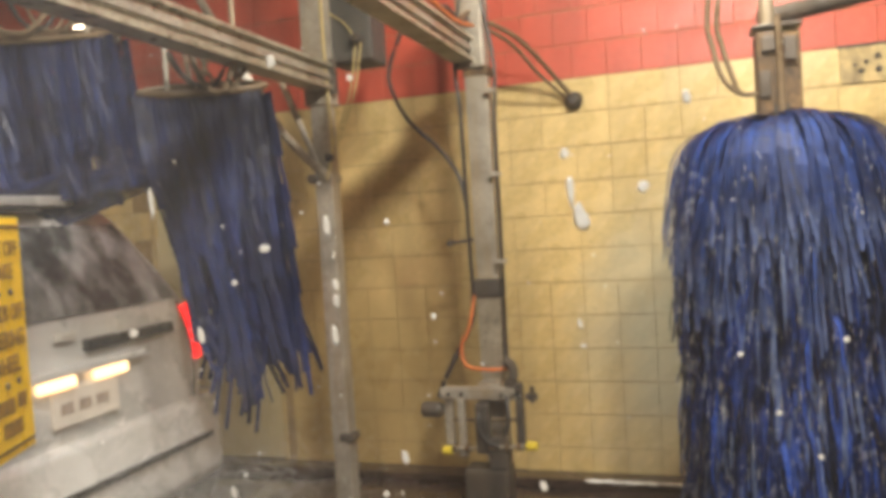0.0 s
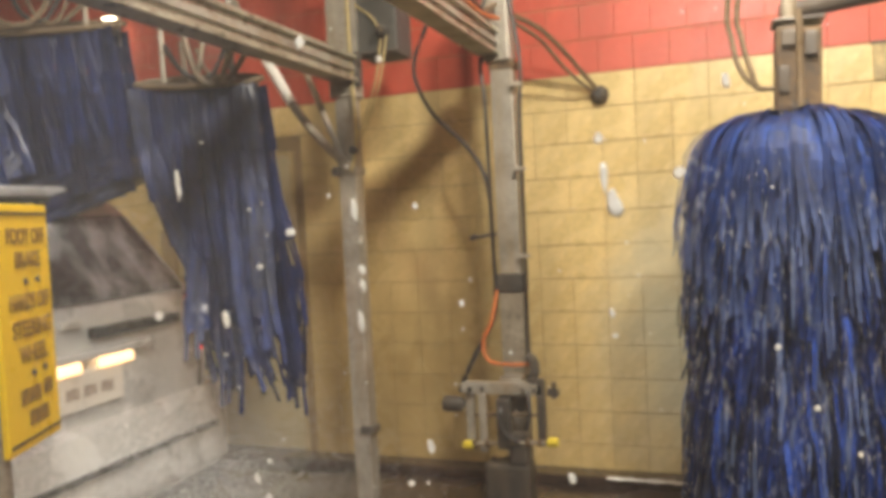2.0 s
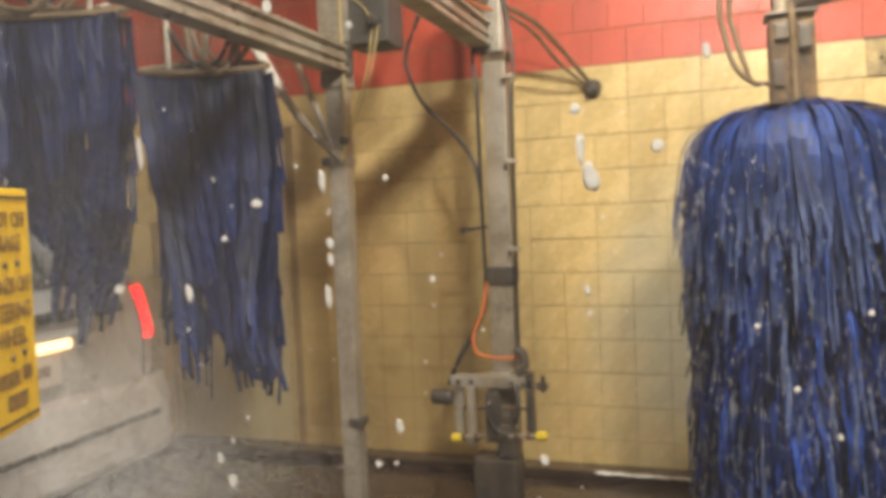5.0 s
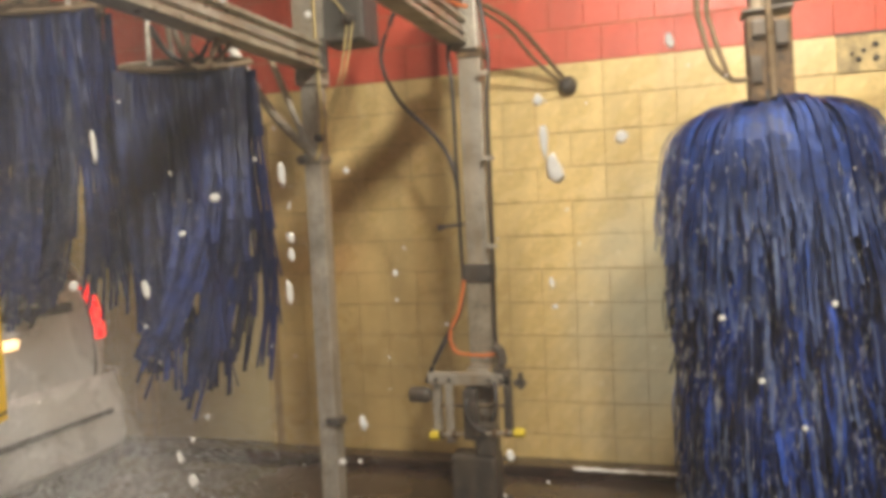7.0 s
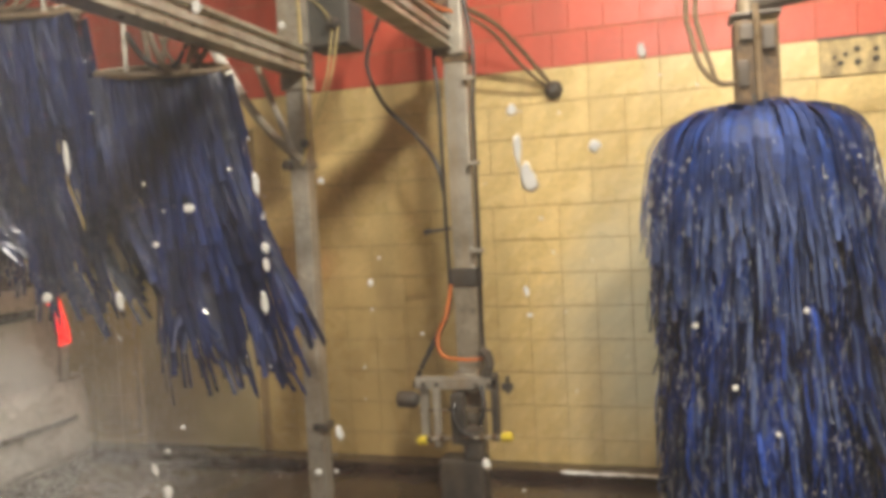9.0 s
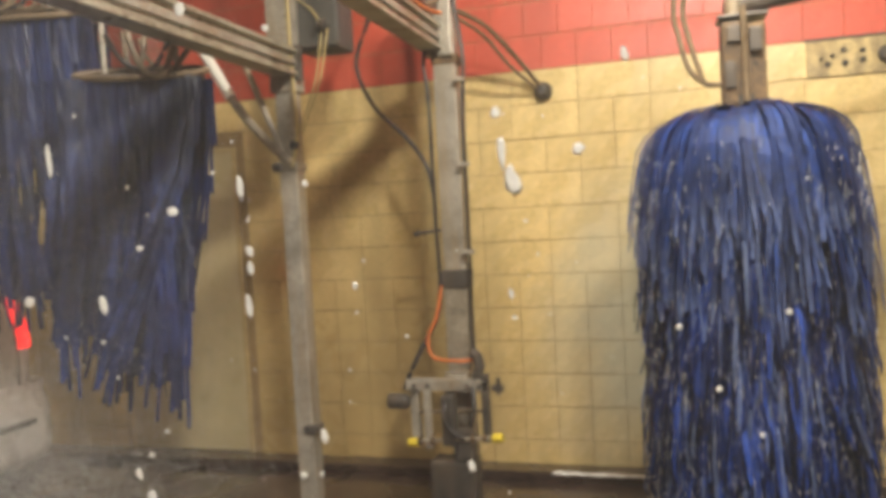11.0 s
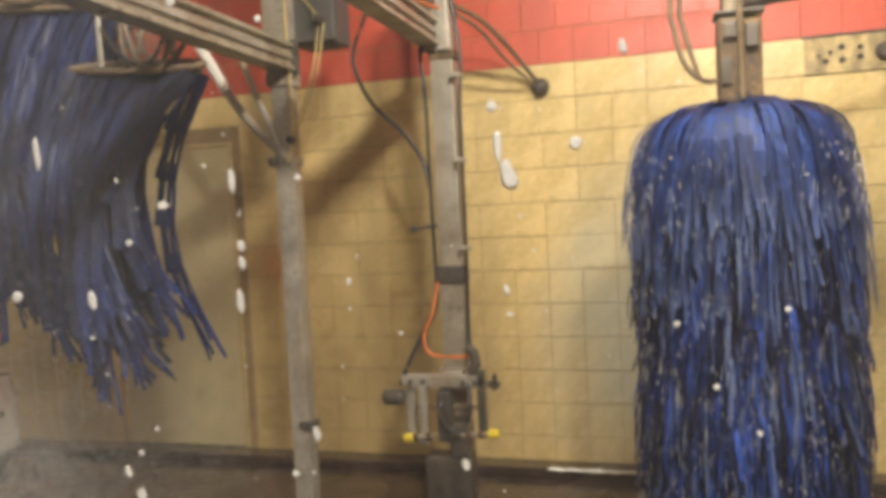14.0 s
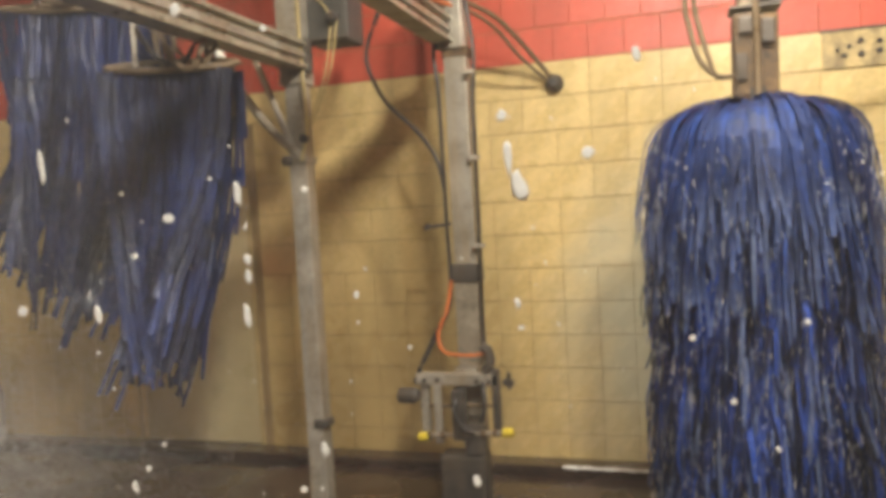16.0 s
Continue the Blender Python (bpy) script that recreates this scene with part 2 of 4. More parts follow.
def tube(bm, pts, r, sides=10, r2=None):
    """A round tube through points; r2: its radius at the end."""
    pts = [Vector(p) for p in pts]
    rings = []
    for i, p in enumerate(pts):
        d = (pts[min(i + 1, len(pts) - 1)] - pts[max(i - 1, 0)]).normalized()
        u = d.cross(Vector((0, 0, 1)) if abs(d.z) < 0.9 else Vector((1, 0, 0))).normalized()
        w = d.cross(u)
        rr = r if r2 is None else r + (r2 - r) * i / (len(pts) - 1)
        rings.append([bm.verts.new(p + (u * math.cos(a) + w * math.sin(a)) * rr) for a in [2 * math.pi * k / sides for k in range(sides)]])
    for a, b in zip(rings, rings[1:]):
        for k in range(sides):
            bm.faces.new((a[k], a[(k + 1) % sides], b[(k + 1) % sides], b[k]))
    bm.faces.new(rings[0][::-1])
    bm.faces.new(rings[-1])
    bmesh.ops.recalc_face_normals(bm, faces=bm.faces)
    return bm


def bend(pts, n=8):
    """A smooth line through the points (Catmull-Rom)."""
    pts = [Vector(p) for p in pts]
    out = []
    for i in range(len(pts) - 1):
        a, b, c, d = pts[max(i - 1, 0)], pts[i], pts[i + 1], pts[min(i + 2, len(pts) - 1)]
        for k in range(n):
            t = k / n
            out.append(0.5 * (2 * b + (c - a) * t + (2 * a - 5 * b + 4 * c - d) * t * t + (3 * b - a - 3 * c + d) * t ** 3))
    return out + [pts[-1]]


def lathe(bm, profile, sides=24, m=None):
    """Turns a profile of (radius, height) about z."""
    rings = []
    for r, z in profile:
        rings.append([bm.verts.new((r * math.cos(2 * math.pi * k / sides), r * math.sin(2 * math.pi * k / sides), z)) for k in range(sides)])
    for a, b in zip(rings, rings[1:]):
        for k in range(sides):
            bm.faces.new((a[k], a[(k + 1) % sides], b[(k + 1) % sides], b[k]))
    bm.faces.new(rings[0][::-1])
    bm.faces.new(rings[-1])
    if m is not None:
        bmesh.ops.transform(bm, matrix=m, verts=[v for r in rings for v in r])
    bmesh.ops.recalc_face_normals(bm, faces=bm.faces)
    return bm


B = bmesh.new

# ---- the hall ----
CEIL = 4.45
floor = part("floor", box(B(), (-16, -8, -0.2), (6, 0.3, 0)), FLOOR)
tagged(floor, "dark brown wet concrete floor of the wash bay", "floor", kind="structure")
DX0, DX1, DZ = -17 * 0.2032 - 0.05, -12.3 * 0.2032, 2.134
bm = box(B(), (-16, 0, 0), (DX0, 0.3, CEIL))
box(bm, (DX1, 0, 0), (6, 0.3, CEIL))
box(bm, (DX0, 0, DZ), (DX1, 0.3, CEIL))
wall_north = part("wall_north", bm, JOINT)
tagged(wall_north, "cream and red glazed block wall of the wash bay", "wall", kind="structure")
for nm, lo, hi in (("wall_south", (-16, -8.3, 0), (6, -8, CEIL)), ("wall_east", (6, -8.3, 0), (6.3, 0.3, CEIL)), ("wall_west", (-16.3, -8.3, 0), (-16, 0.3, CEIL))):
    tagged(part(nm, box(B(), lo, hi), PLASTER), "plain painted wall closing the wash bay", "wall", kind="structure")
tagged(part("ceiling", box(B(), (-16.3, -8.3, CEIL), (6.3, 0.3, CEIL + 0.2)), CEILING), "plain pale ceiling over the wash bay", "ceiling", kind="structure")
T = 0.2032

# ---- gantry ----


def post(name, label, x, y, top, w, d):
    p = thing(name, label, "post", pose(x, y, 0), "gantry posts")
    part("column", box(B(), (-w / 2, -d / 2, 0.02), (w / 2, d / 2, top), 0.007), STEEL, p)
    part("foot_plate", box(B(), (-0.12, -0.12, 0), (0.12, 0.12, 0.02), 0.003), DARK, p)
    for i in (-1, 1):
        for j in (-1, 1):
            part("bolt", lathe(B(), [(0.014, 0.02), (0.014, 0.04), (0.008, 0.045)], 6, pose(i * 0.09, j * 0.09, 0)), DARK, p)
    return p


P1 = post("gantry_post", "tall grey galvanised square steel post with hoses", -0.80, -0.72, 3.0, 0.12, 0.10)
P2 = post("gantry_post", "tall grey galvanised square steel post beside the cloth curtain", -1.50, -1.15, 3.3, 0.095, 0.09)


def beam(label, x, z, y0, y1):
    b = thing("gantry_beam", label, "beam", pose(x, 0, z), "gantry beams")
    part("web", box(B(), (-0.03, y0, -0.05), (0.03, y1, 0.05), 0.004), ALU, b)
    for s in (-1, 1):
        part("flange", box(B(), (-0.055, y0, s * 0.055 - 0.010), (0.055, y1, s * 0.055 + 0.010), 0.003), ALU, b)
    part("groove_rail", box(B(), (-0.048, y0, -0.014), (0.048, y1, 0.014), 0.004), STEEL, b)
    part("end_cap", box(B(), (-0.07, y1, -0.085), (0.07, y1 + 0.03, 0.085), 0.006), DARK, b)
    return b


for px in (-0.85, -1.47):
    post("gantry_post", "plain grey galvanised steel post at the far end of a beam", px, -6.45, 2.45 if px > -1 else 2.32, 0.1, 0.1)
beam("long ribbed aluminium cross beam with an orange hose on it", -0.85, 2.515, -6.5, -0.76)
beam("long ribbed aluminium cross beam carrying the cloth curtain", -1.47, 2.385, -6.5, -1.19)

part("sleeve", box(B(), (-0.066, -0.058, 2.25), (0.066, 0.058, 3.3), 0.006), STEEL, P2)
part("bracket", box(B(), (-0.058, -0.056, 1.865), (0.056, 0.054, 1.905), 0.008), WORN, P2)
part("hook", lathe(B(), [(0.022, 0), (0.026, 0.012), (0.026, 0.03), (0.012, 0.036)], 12, pose(-0.045, -0.052, 1.885, 90)), DARK, P2)
part("hook", lathe(B(), [(0.018, 0), (0.022, 0.01), (0.022, 0.03), (0.01, 0.034)], 12, pose(0.055, -0.05, 1.985, 90)), DARK, P2)
part("lower_clamp", box(B(), (0.0, -0.06, 0.56), (0.075, 0.03, 0.60), 0.008), DARK, P2)
part("brace", tube(B(), [(-0.215, -0.03, 2.42), (0.0, -0.05, 1.90)], 0.016), STEEL, P2)
part("pale_strut", tube(B(), bend([(-0.78, -0.05, 3.12), (-0.608, -0.05, 2.815), (-0.393, -0.05, 2.439), (-0.266, -0.05, 2.217), (-0.122, -0.05, 2.038), (0.028, -0.05, 1.897)], 4), 0.022), WORN, P2)
part("pale_sleeve", tube(B(), [(-0.44, -0.055, 2.52), (-0.285, -0.055, 2.25)], 0.027), PALE, P2, "pale shiny sleeve on the strut")
part("side_tube", tube(B(), bend([(0.055, -0.06, 3.2), (0.06, -0.06, 2.4), (0.07, -0.06, 2.05), (0.03, -0.06, 1.88)]), 0.008), ROPE, P2)
part("collar", box(B(), (-0.072, -0.062, 1.22), (0.072, 0.06, 1.32), 0.012), DARK, P1, "dark grimy collar")
part("collar", box(B(), (-0.066, -0.056, 2.38), (0.070, 0.056, 2.43), 0.008), RUSTY, P1)
part("junction_head", box(B(), (-0.085, -0.075, 2.42), (0.055, 0.07, 2.95), 0.012), STEEL, P1)
part("lower_sleeve", box(B(), (-0.064, -0.054, 0.80), (0.064, 0.054, 1.225), 0.006), WORN, P1, "dull stained lower sleeve")
part("lever", tube(B(), [(-0.06, -0.06, 1.53), (-0.19, -0.07, 1.515)], 0.010), DARK, P1)
part("lever_knob", tube(B(), [(-0.17, -0.07, 1.525), (-0.20, -0.07, 1.51)], 0.016), DARK, P1)
part("hose", tube(B(), bend([(-0.03, -0.07, 2.95), (-0.10, -0.07, 2.45), (-0.085, -0.075, 2.2), (-0.082, -0.07, 1.6), (-0.075, -0.07, 1.25)]), 0.010), RUBBER, P1, "black rubber hose")
part("hose", tube(B(), bend([(0.03, -0.07, 2.9), (0.105, -0.07, 2.45), (0.095, -0.075, 2.1), (0.090, -0.07, 1.5), (0.085, -0.075, 1.0), (0.10, -0.1, 0.86)]), 0.010), RUBBER, P1, "black rubber hose")
part("hose", tube(B(), bend([(-0.30, 0.03, 2.95), (-0.43, 0.02, 2.66), (-0.50, 0.02, 2.5), (-0.50, 0.02, 2.38), (-0.41, 0.02, 2.196), (-0.23, 0.0, 2.015), (-0.12, -0.05, 1.86), (-0.085, -0.06, 1.70)]), 0.011), RUBBER, P1, "black rubber hose sagging in a loop")
for z in (2.28, 1.85, 1.4):
    part("hose_clip", box(B(), (0.055, -0.09, z), (0.112, -0.05, z + 0.022), 0.004), STEEL, P1)
part("hose", tube(B(), bend([(-0.07, -0.08, 1.27), (-0.085, -0.1, 1.1), (-0.14, -0.14, 0.98), (-0.22, -0.18, 0.82), (-0.26, -0.19, 0.72)]), 0.013), RUBBER, P1, "black rubber hose")
part("orange_hose", tube(B(), bend([(-0.065, -0.09, 1.24), (-0.09, -0.13, 1.08), (-0.13, -0.16, 0.98), (-0.10, -0.18, 0.885), (0.02, -0.18, 0.865), (0.12, -0.16, 0.87)]), 0.0085), ORANGE, P1, "bright orange air hose")

# nozzle pipe between the post and the wall
np_ = thing("nozzle_pipe", "two grimy brown pipes ending in a dark wall nozzle", "pipe")
part("pipe", tube(B(), bend([(-0.80, -0.66, 2.70), (-0.66, -0.45, 2.64), (-0.55, -0.25, 2.52), (-0.42, -0.05, 2.335)]), 0.014), BROWNHOSE, np_)
part("pipe", tube(B(), bend([(-0.78, -0.66, 2.66), (-0.66, -0.45, 2.58), (-0.56, -0.25, 2.44), (-0.43, -0.05, 2.31)]), 0.011), BROWNHOSE, np_)
bm = lathe(B(), [(0.052, 0.0), (0.055, 0.02), (0.045, 0.035), (0.03, 0.075), (0.02, 0.08)], 18, pose(-0.405, -0.008, 2.305, 90))
part("nozzle", bm, DARK, np_, "dark rubber nozzle cup")

# orange hose and cable on the front beam
ch = thing("beam_hose", "orange hose and grey cables lying along the beam", "hose")
part("hose", tube(B(), bend([(-0.83, -3.2, 2.60), (-0.80, -2.2, 2.598), (-0.79, -1.6, 2.602), (-0.80, -1.1, 2.598), (-0.78, -0.85, 2.62)]), 0.011), ORANGE, ch)
part("hose", tube(B(), bend([(-0.87, -3.2, 2.60), (-0.86, -2.2, 2.603), (-0.85, -1.4, 2.60), (-0.83, -1.0, 2.63), (-0.80, -0.82, 2.70)]), 0.013), BROWNHOSE, ch)
part("hose", tube(B(), bend([(-0.85, -1.25, 2.60), (-0.84, -1.1, 2.66), (-0.82, -0.95, 2.62), (-0.81, -0.84, 2.66)]), 0.016), RUBBER, ch)

# grey enclosure beside the second post, with cords
gb = thing("motor_enclosure", "dark grey motor enclosure bolted to the post", "enclosure")
part("housing", box(B(), (-1.452, -1.13, 2.45), (-1.22, -0.93, 2.80), 0.015), GREYBOX, gb)
part("shaft_hub", lathe(B(), [(0.03, 0), (0.03, 0.03), (0.015, 0.05)], 14, pose(-1.29, -1.13, 2.56, 90)), DARK, gb)
part("lid_lip", box(B(), (-1.455, -1.142, 2.46), (-1.215, -1.13, 2.475), 0.003), DARK, gb)
for a, b in (((-1.30, -1.14, 2.55), (-1.43, -1.21, 2.03)), ((-1.27, -1.14, 2.55), (-1.41, -1.21, 2.03)), ((-1.45, -1.14, 2.72), (-1.30, -1.14, 2.55))):
    part("cord", tube(B(), bend([a, ((a[0] + b[0]) / 2 + 0.03, (a[1] + b[1]) / 2, (a[2] + b[2]) / 2), b]), 0.0045, 6), ROPE, gb, "thin yellow cord")

# spray arm at the foot of the front post
sa = thing("spray_arm", "grey steel spray arm with yellow caps clamped to the post", "spray arm")
part("bracket_bar", box(B(), (-1.05, -0.93, 0.715), (-0.62, -0.87, 0.775), 0.006), STEEL, sa)
part("clamp_block", box(B(), (-0.86, -0.88, 0.69), (-0.74, -0.66, 0.79), 0.01), STEEL, sa)
part("motor", lathe(B(), [(0.035, -0.05), (0.042, -0.04), (0.042, 0.04), (0.03, 0.06)], 16, pose(-1.10, -0.92, 0.66, 0, 90, 0)), DARK, sa, "dark round motor")
part("leg", box(B(), (-1.035, -0.91, 0.42), (-0.99, -0.87, 0.72), 0.006), STEEL, sa)
part("leg", box(B(), (-0.955, -0.95, 0.42), (-0.915, -0.92, 0.72), 0.006), STEEL, sa)
part("leg", box(B(), (-0.655, -0.93, 0.46), (-0.615, -0.88, 0.80), 0.008), DARK, sa)
part("rod", tube(B(), [(-1.02, -0.95, 0.46), (-0.58, -0.95, 0.49)], 0.010), STEEL, sa)
for x, z in ((-1.015, 0.455), (-0.575, 0.49)):
    part("cap", lathe(B(), [(0.015, -0.03), (0.024, -0.02), (0.024, 0.022), (0.015, 0.03)], 14, pose(x, -0.95, z, 0, 85, 0)), BRASS, sa, "yellow plastic cap")
part("valve", box(B(), (-0.86, -0.96, 0.44), (-0.79, -0.88, 0.70), 0.012), DARK, sa)
part("valve", box(B(), (-0.80, -0.95, 0.36), (-0.70, -0.87, 0.52), 0.015), DARK, sa)
part("elbow", tube(B(), bend([(-0.69, -0.9, 0.78), (-0.66, -0.9, 0.83), (-0.67, -0.9, 0.89), (-0.70, -0.9, 0.91)]), 0.025), DARK, sa)
part("wing_nut", box(B(), (-0.60, -0.93, 0.715), (-0.54, -0.90, 0.75), 0.008), DARK, sa)
part("wing_nut", box(B(), (-0.575, -0.93, 0.70), (-0.555, -0.90, 0.785), 0.006), DARK, sa)
part("cross_pipe", tube(B(), [(-1.04, -0.90, 0.60), (-0.63, -0.90, 0.61)], 0.010), BROWNHOSE, sa)
part("feed_pipe", tube(B(), bend([(-0.82, -0.92, 0.70), (-0.84, -0.98, 0.60), (-0.80, -0.98, 0.52), (-0.74, -0.97, 0.49)]), 0.011), RUBBER, sa)
part("feed_pipe", tube(B(), bend([(-0.70, -0.92, 0.74), (-0.68, -0.97, 0.64), (-0.70, -0.97, 0.55)]), 0.010), RUBBER, sa)
for x in (-1.0, -0.93, -0.72, -0.66):
    part("bolt", lathe(B(), [(0.012, 0), (0.012, 0.014), (0.006, 0.018)], 6, pose(x, -0.93, 0.745, 90)), DARK, sa)
    part("nut", lathe(B(), [(0.020, -0.012), (0.020, 0.012)], 6, pose(x + 0.02, -0.95, 0.462 + (x + 1.0) * 0.07, 0, 90, 0)), RUSTY, sa)
part("pedestal", box(B(), (-0.94, -0.95, 0.0), (-0.70, -0.80, 0.36), 0.02), DARK, sa, "dark grimy pedestal")

# ---- wall fittings ----
door = thing("door_1", "closed cream painted flush door in the block wall", "door", kind="structure")
part("door_leaf", box(B(), (DX0 + 0.03, 0.0, 0.06), (DX1 - 0.03, 0.05, DZ - 0.03), 0.004), DOOR, door)
for x0, x1, z0, z1 in ((DX0, DX0 + 0.028, 0.05, DZ), (DX1 - 0.028, DX1, 0.05, DZ), (DX0 + 0.029, DX1 - 0.029, DZ - 0.028, DZ)):
    part("door_frame", box(B(), (x0, -0.015, z0), (x1, 0.09, z1), 0.003), FRAME, door)

kerb = part("kerb", box(B(), (-16, -0.17, 0), (6, 0.0, 0.055), 0.01), FLOOR)
tagged(kerb, "low dark wet concrete kerb along the wall", "kerb", kind="structure")

pl = thing("wall_panel", "grimy cream plate with bolts and ports on the wall", "panel")
part("plate", box(B(), (1.03, -0.022, 2.235), (1.75, -0.008, 2.43), 0.004), GRIMED, pl)
part("top_edge", box(B(), (1.02, -0.03, 2.43), (1.76, -0.006, 2.442), 0.002), DARK, pl)
for x, z, r in ((1.13, 2.30, 0.014), (1.155, 2.345, 0.012), (1.21, 2.37, 0.016), (1.212, 2.30, 0.016), (1.30, 2.36, 0.014), (1.30, 2.31, 0.016), (1.10, 2.33, 0.010)):
    part("bolt", lathe(B(), [(r, 0), (r, 0.012), (r * 0.6, 0.018)], 10, pose(x, -0.02, z, 90)), DARK, pl)
part("port", lathe(B(), [(0.045, 0), (0.045, 0.03), (0.03, 0.04)], 18, pose(1.415, -0.02, 2.33, 90)), DARK, pl)

# the lamps over the van and the tunnel are unseen additions
for nm, lab, x, y, z, sx, sy in (("ceiling_lamp", "square warm ceiling lamp near the entrance", 1.4, -5.5, 4.23, 0.25, 0.25), ("ceiling_lamp", "wide warm ceiling lamp, unseen, added to brighten the van", -0.9, -3.7, 3.75, 0.45, 0.45), ("ceiling_lamp", "square warm ceiling lamp, unseen, added as fill over the tunnel", -4.6, -2.4, 3.58, 0.35, 0.35), ("ceiling_lamp", "square warm ceiling lamp over the brush", 0.46, -2.43, 3.69, 0.22, 0.22)):
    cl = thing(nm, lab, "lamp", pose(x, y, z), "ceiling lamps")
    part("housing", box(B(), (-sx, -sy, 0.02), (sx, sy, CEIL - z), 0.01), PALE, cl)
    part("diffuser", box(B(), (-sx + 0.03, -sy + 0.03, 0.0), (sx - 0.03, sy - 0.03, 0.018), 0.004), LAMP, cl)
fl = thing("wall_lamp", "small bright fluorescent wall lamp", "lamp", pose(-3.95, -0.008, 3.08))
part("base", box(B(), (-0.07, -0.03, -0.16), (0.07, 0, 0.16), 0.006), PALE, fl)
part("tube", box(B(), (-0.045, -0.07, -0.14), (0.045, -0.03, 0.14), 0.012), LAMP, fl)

# ---- big blue brush ----
BX, BY = 0.575, -1.43


def ribbon(bm, rows, w, th):
    """A strip through rows of (point, sideways direction); fading to a ragged end."""
    rings = []
    for i, (p, side, nrm) in enumerate(rows):
        k = w * (1 if i < len(rows) - 1 else 0.72)
        rings.append([bm.verts.new(p + side * a * k / 2 + nrm * c * th / 2) for a, c in ((-1, -1), (1, -1), (1, 1), (-1, 1))])
    for a, b in zip(rings, rings[1:]):
        for k in range(4):
            bm.faces.new((a[k], a[(k + 1) % 4], b[(k + 1) % 4], b[k]))
    bm.faces.new(rings[0][::-1])
    bm.faces.new(rings[-1])


def brush_strip(bm, rng, reach, length, base, turn):
    """One wet cloth strip: out from the hub, over the shoulder, and down; slit into ribbons."""
    n = rng.choice((4, 5, 6, 8))
    w = rng.uniform(0.050, 0.072) / n
    R = reach * rng.uniform(0.88, 1.04)
    lean0 = rng.gauss(0, 0.08)
    ln0 = length * rng.uniform(0.7, 1.1)
    turn3, turn4 = Matrix.Rotation(turn, 3, "Z"), Matrix.Rotation(turn, 4, "Z")
    for j in range(n):
        rows = []
        flare, lift = rng.uniform(-0.02, 0.035), rng.uniform(-0.016, 0.014)
        ln = ln0 * rng.uniform(0.72, 1.15)
        lean, wav, ph = lean0 + rng.gauss(0, 0.10), rng.uniform(0.0, 0.006), rng.uniform(0, 6.3)
        for i in range(13):
            s = i / 12
            if s < 0.5:
                a = s / 0.5 * math.pi / 2
                r, z, split = 0.07 + (R - 0.07) * math.sin(a), -0.22 * (1 - math.cos(a)) ** 1.4, 0.0
            else:
                q = (s - 0.5) / 0.5
                split = q
                r, z = R + 0.012 * math.sin(q * 3) + flare * q * q + wav * math.sin(q * 6 + ph), -0.22 - q * ln
            off = (j - (n - 1) / 2) * w * (1.0 + 0.25 * split) + lean0 * max(0, s - 0.4) * 0.3 + (lean - lean0) * split * 0.12 + wav * split * math.sin(5 * s + ph)
            tw = wav * 60 * split * math.sin(ph)
            side = Vector((math.sin(tw) * 0.6, math.cos(tw), 0)).normalized()
            rows.append((turn4 @ Vector((r + lift * min(1, 3 * s), off, z + base + lift * 0.6)), turn3 @ side, turn3 @ Vector((0.9, -math.sin(tw), 0.35)).normalized()))
        ribbon(bm, rows, w, 0.0035)


brush = thing("wash_brush", "tall upright brush of wet blue cloth strips", "brush", pose(BX, BY, 0))
part("core", tube(B(), [(0, 0, 0.10), (0, 0, 2.0)], 0.075, 16), DARK, brush)
bm = box(B(), (-0.078, -0.07, 1.94), (0.0, 0.07, 2.28), 0.010)
part("motor_housing", bm, RUSTY, brush, "grimy brown motor housing")
part("motor_housing", box(B(), (0.006, -0.065, 1.94), (0.080, 0.065, 2.27), 0.010), RUSTY, brush)
part("bolt_block", box(B(), (-0.06, -0.085, 2.20), (-0.01, -0.069, 2.26), 0.006), DARK, brush)
part("bolt_block", box(B(), (0.02, -0.085, 2.16), (0.065, -0.064, 2.25), 0.006), DARK, brush)
part("bolt_block", box(B(), (-0.07, -0.08, 2.03), (-0.03, -0.069, 2.13), 0.006), DARK, brush)
part("seam_pipe", tube(B(), [(0.005, -0.085, 1.97), (0.0, -0.085, 2.33)], 0.012), BROWNHOSE, brush)
part("top_flange", box(B(), (-0.09, -0.08, 2.292), (0.09, 0.08, 2.305), 0.004), DARK, brush)
part("shaft", tube(B(), [(-0.03, 0, 2.30), (-0.03, 0, 2.62)], 0.028, 14), STEEL, brush)
part("arm", tube(B(), [(-0.05, 0.02, 2.345), (0.25, 0.11, 2.40), (1.25, 0.40, 2.60)], 0.036, 12), DARK, brush, "dark steel swing arm")
bp = thing("brush_post", "grey steel post carrying the arm of the brush", "post", pose(BX, BY, 0))
part("column", box(B(), (1.2, 0.35, 0.02), (1.32, 0.47, CEIL), 0.008), STEEL, bp)
part("foot_plate", box(B(), (1.14, 0.29, 0.0), (1.38, 0.53, 0.02), 0.003), DARK, bp)
for dx in (0.0, 0.035):
    part("hose", tube(B(), bend([(-0.19 + dx * 1.6, -0.08, 2.75), (-0.245 + dx, -0.078, 2.37), (-0.232 + dx, -0.08, 2.24), (-0.20 + dx, -0.08, 2.12), (-0.14, -0.075, 2.055), (-0.08, -0.06, 2.05)]), 0.010), BROWNHOSE, brush, "brown hose looping into the motor")
rng = random.Random(7)
variants = []
for v in range(14):
    bm = B()
    brush_strip(bm, rng, 0.40, 0.29, 0, 0)
    bmesh.ops.recalc_face_normals(bm, faces=bm.faces)
    me = bpy.data.meshes.new("cloth_strip")
    bm.to_mesh(me)
    bm.free()
    me.materials.append(BLUE)
    variants.append(me)
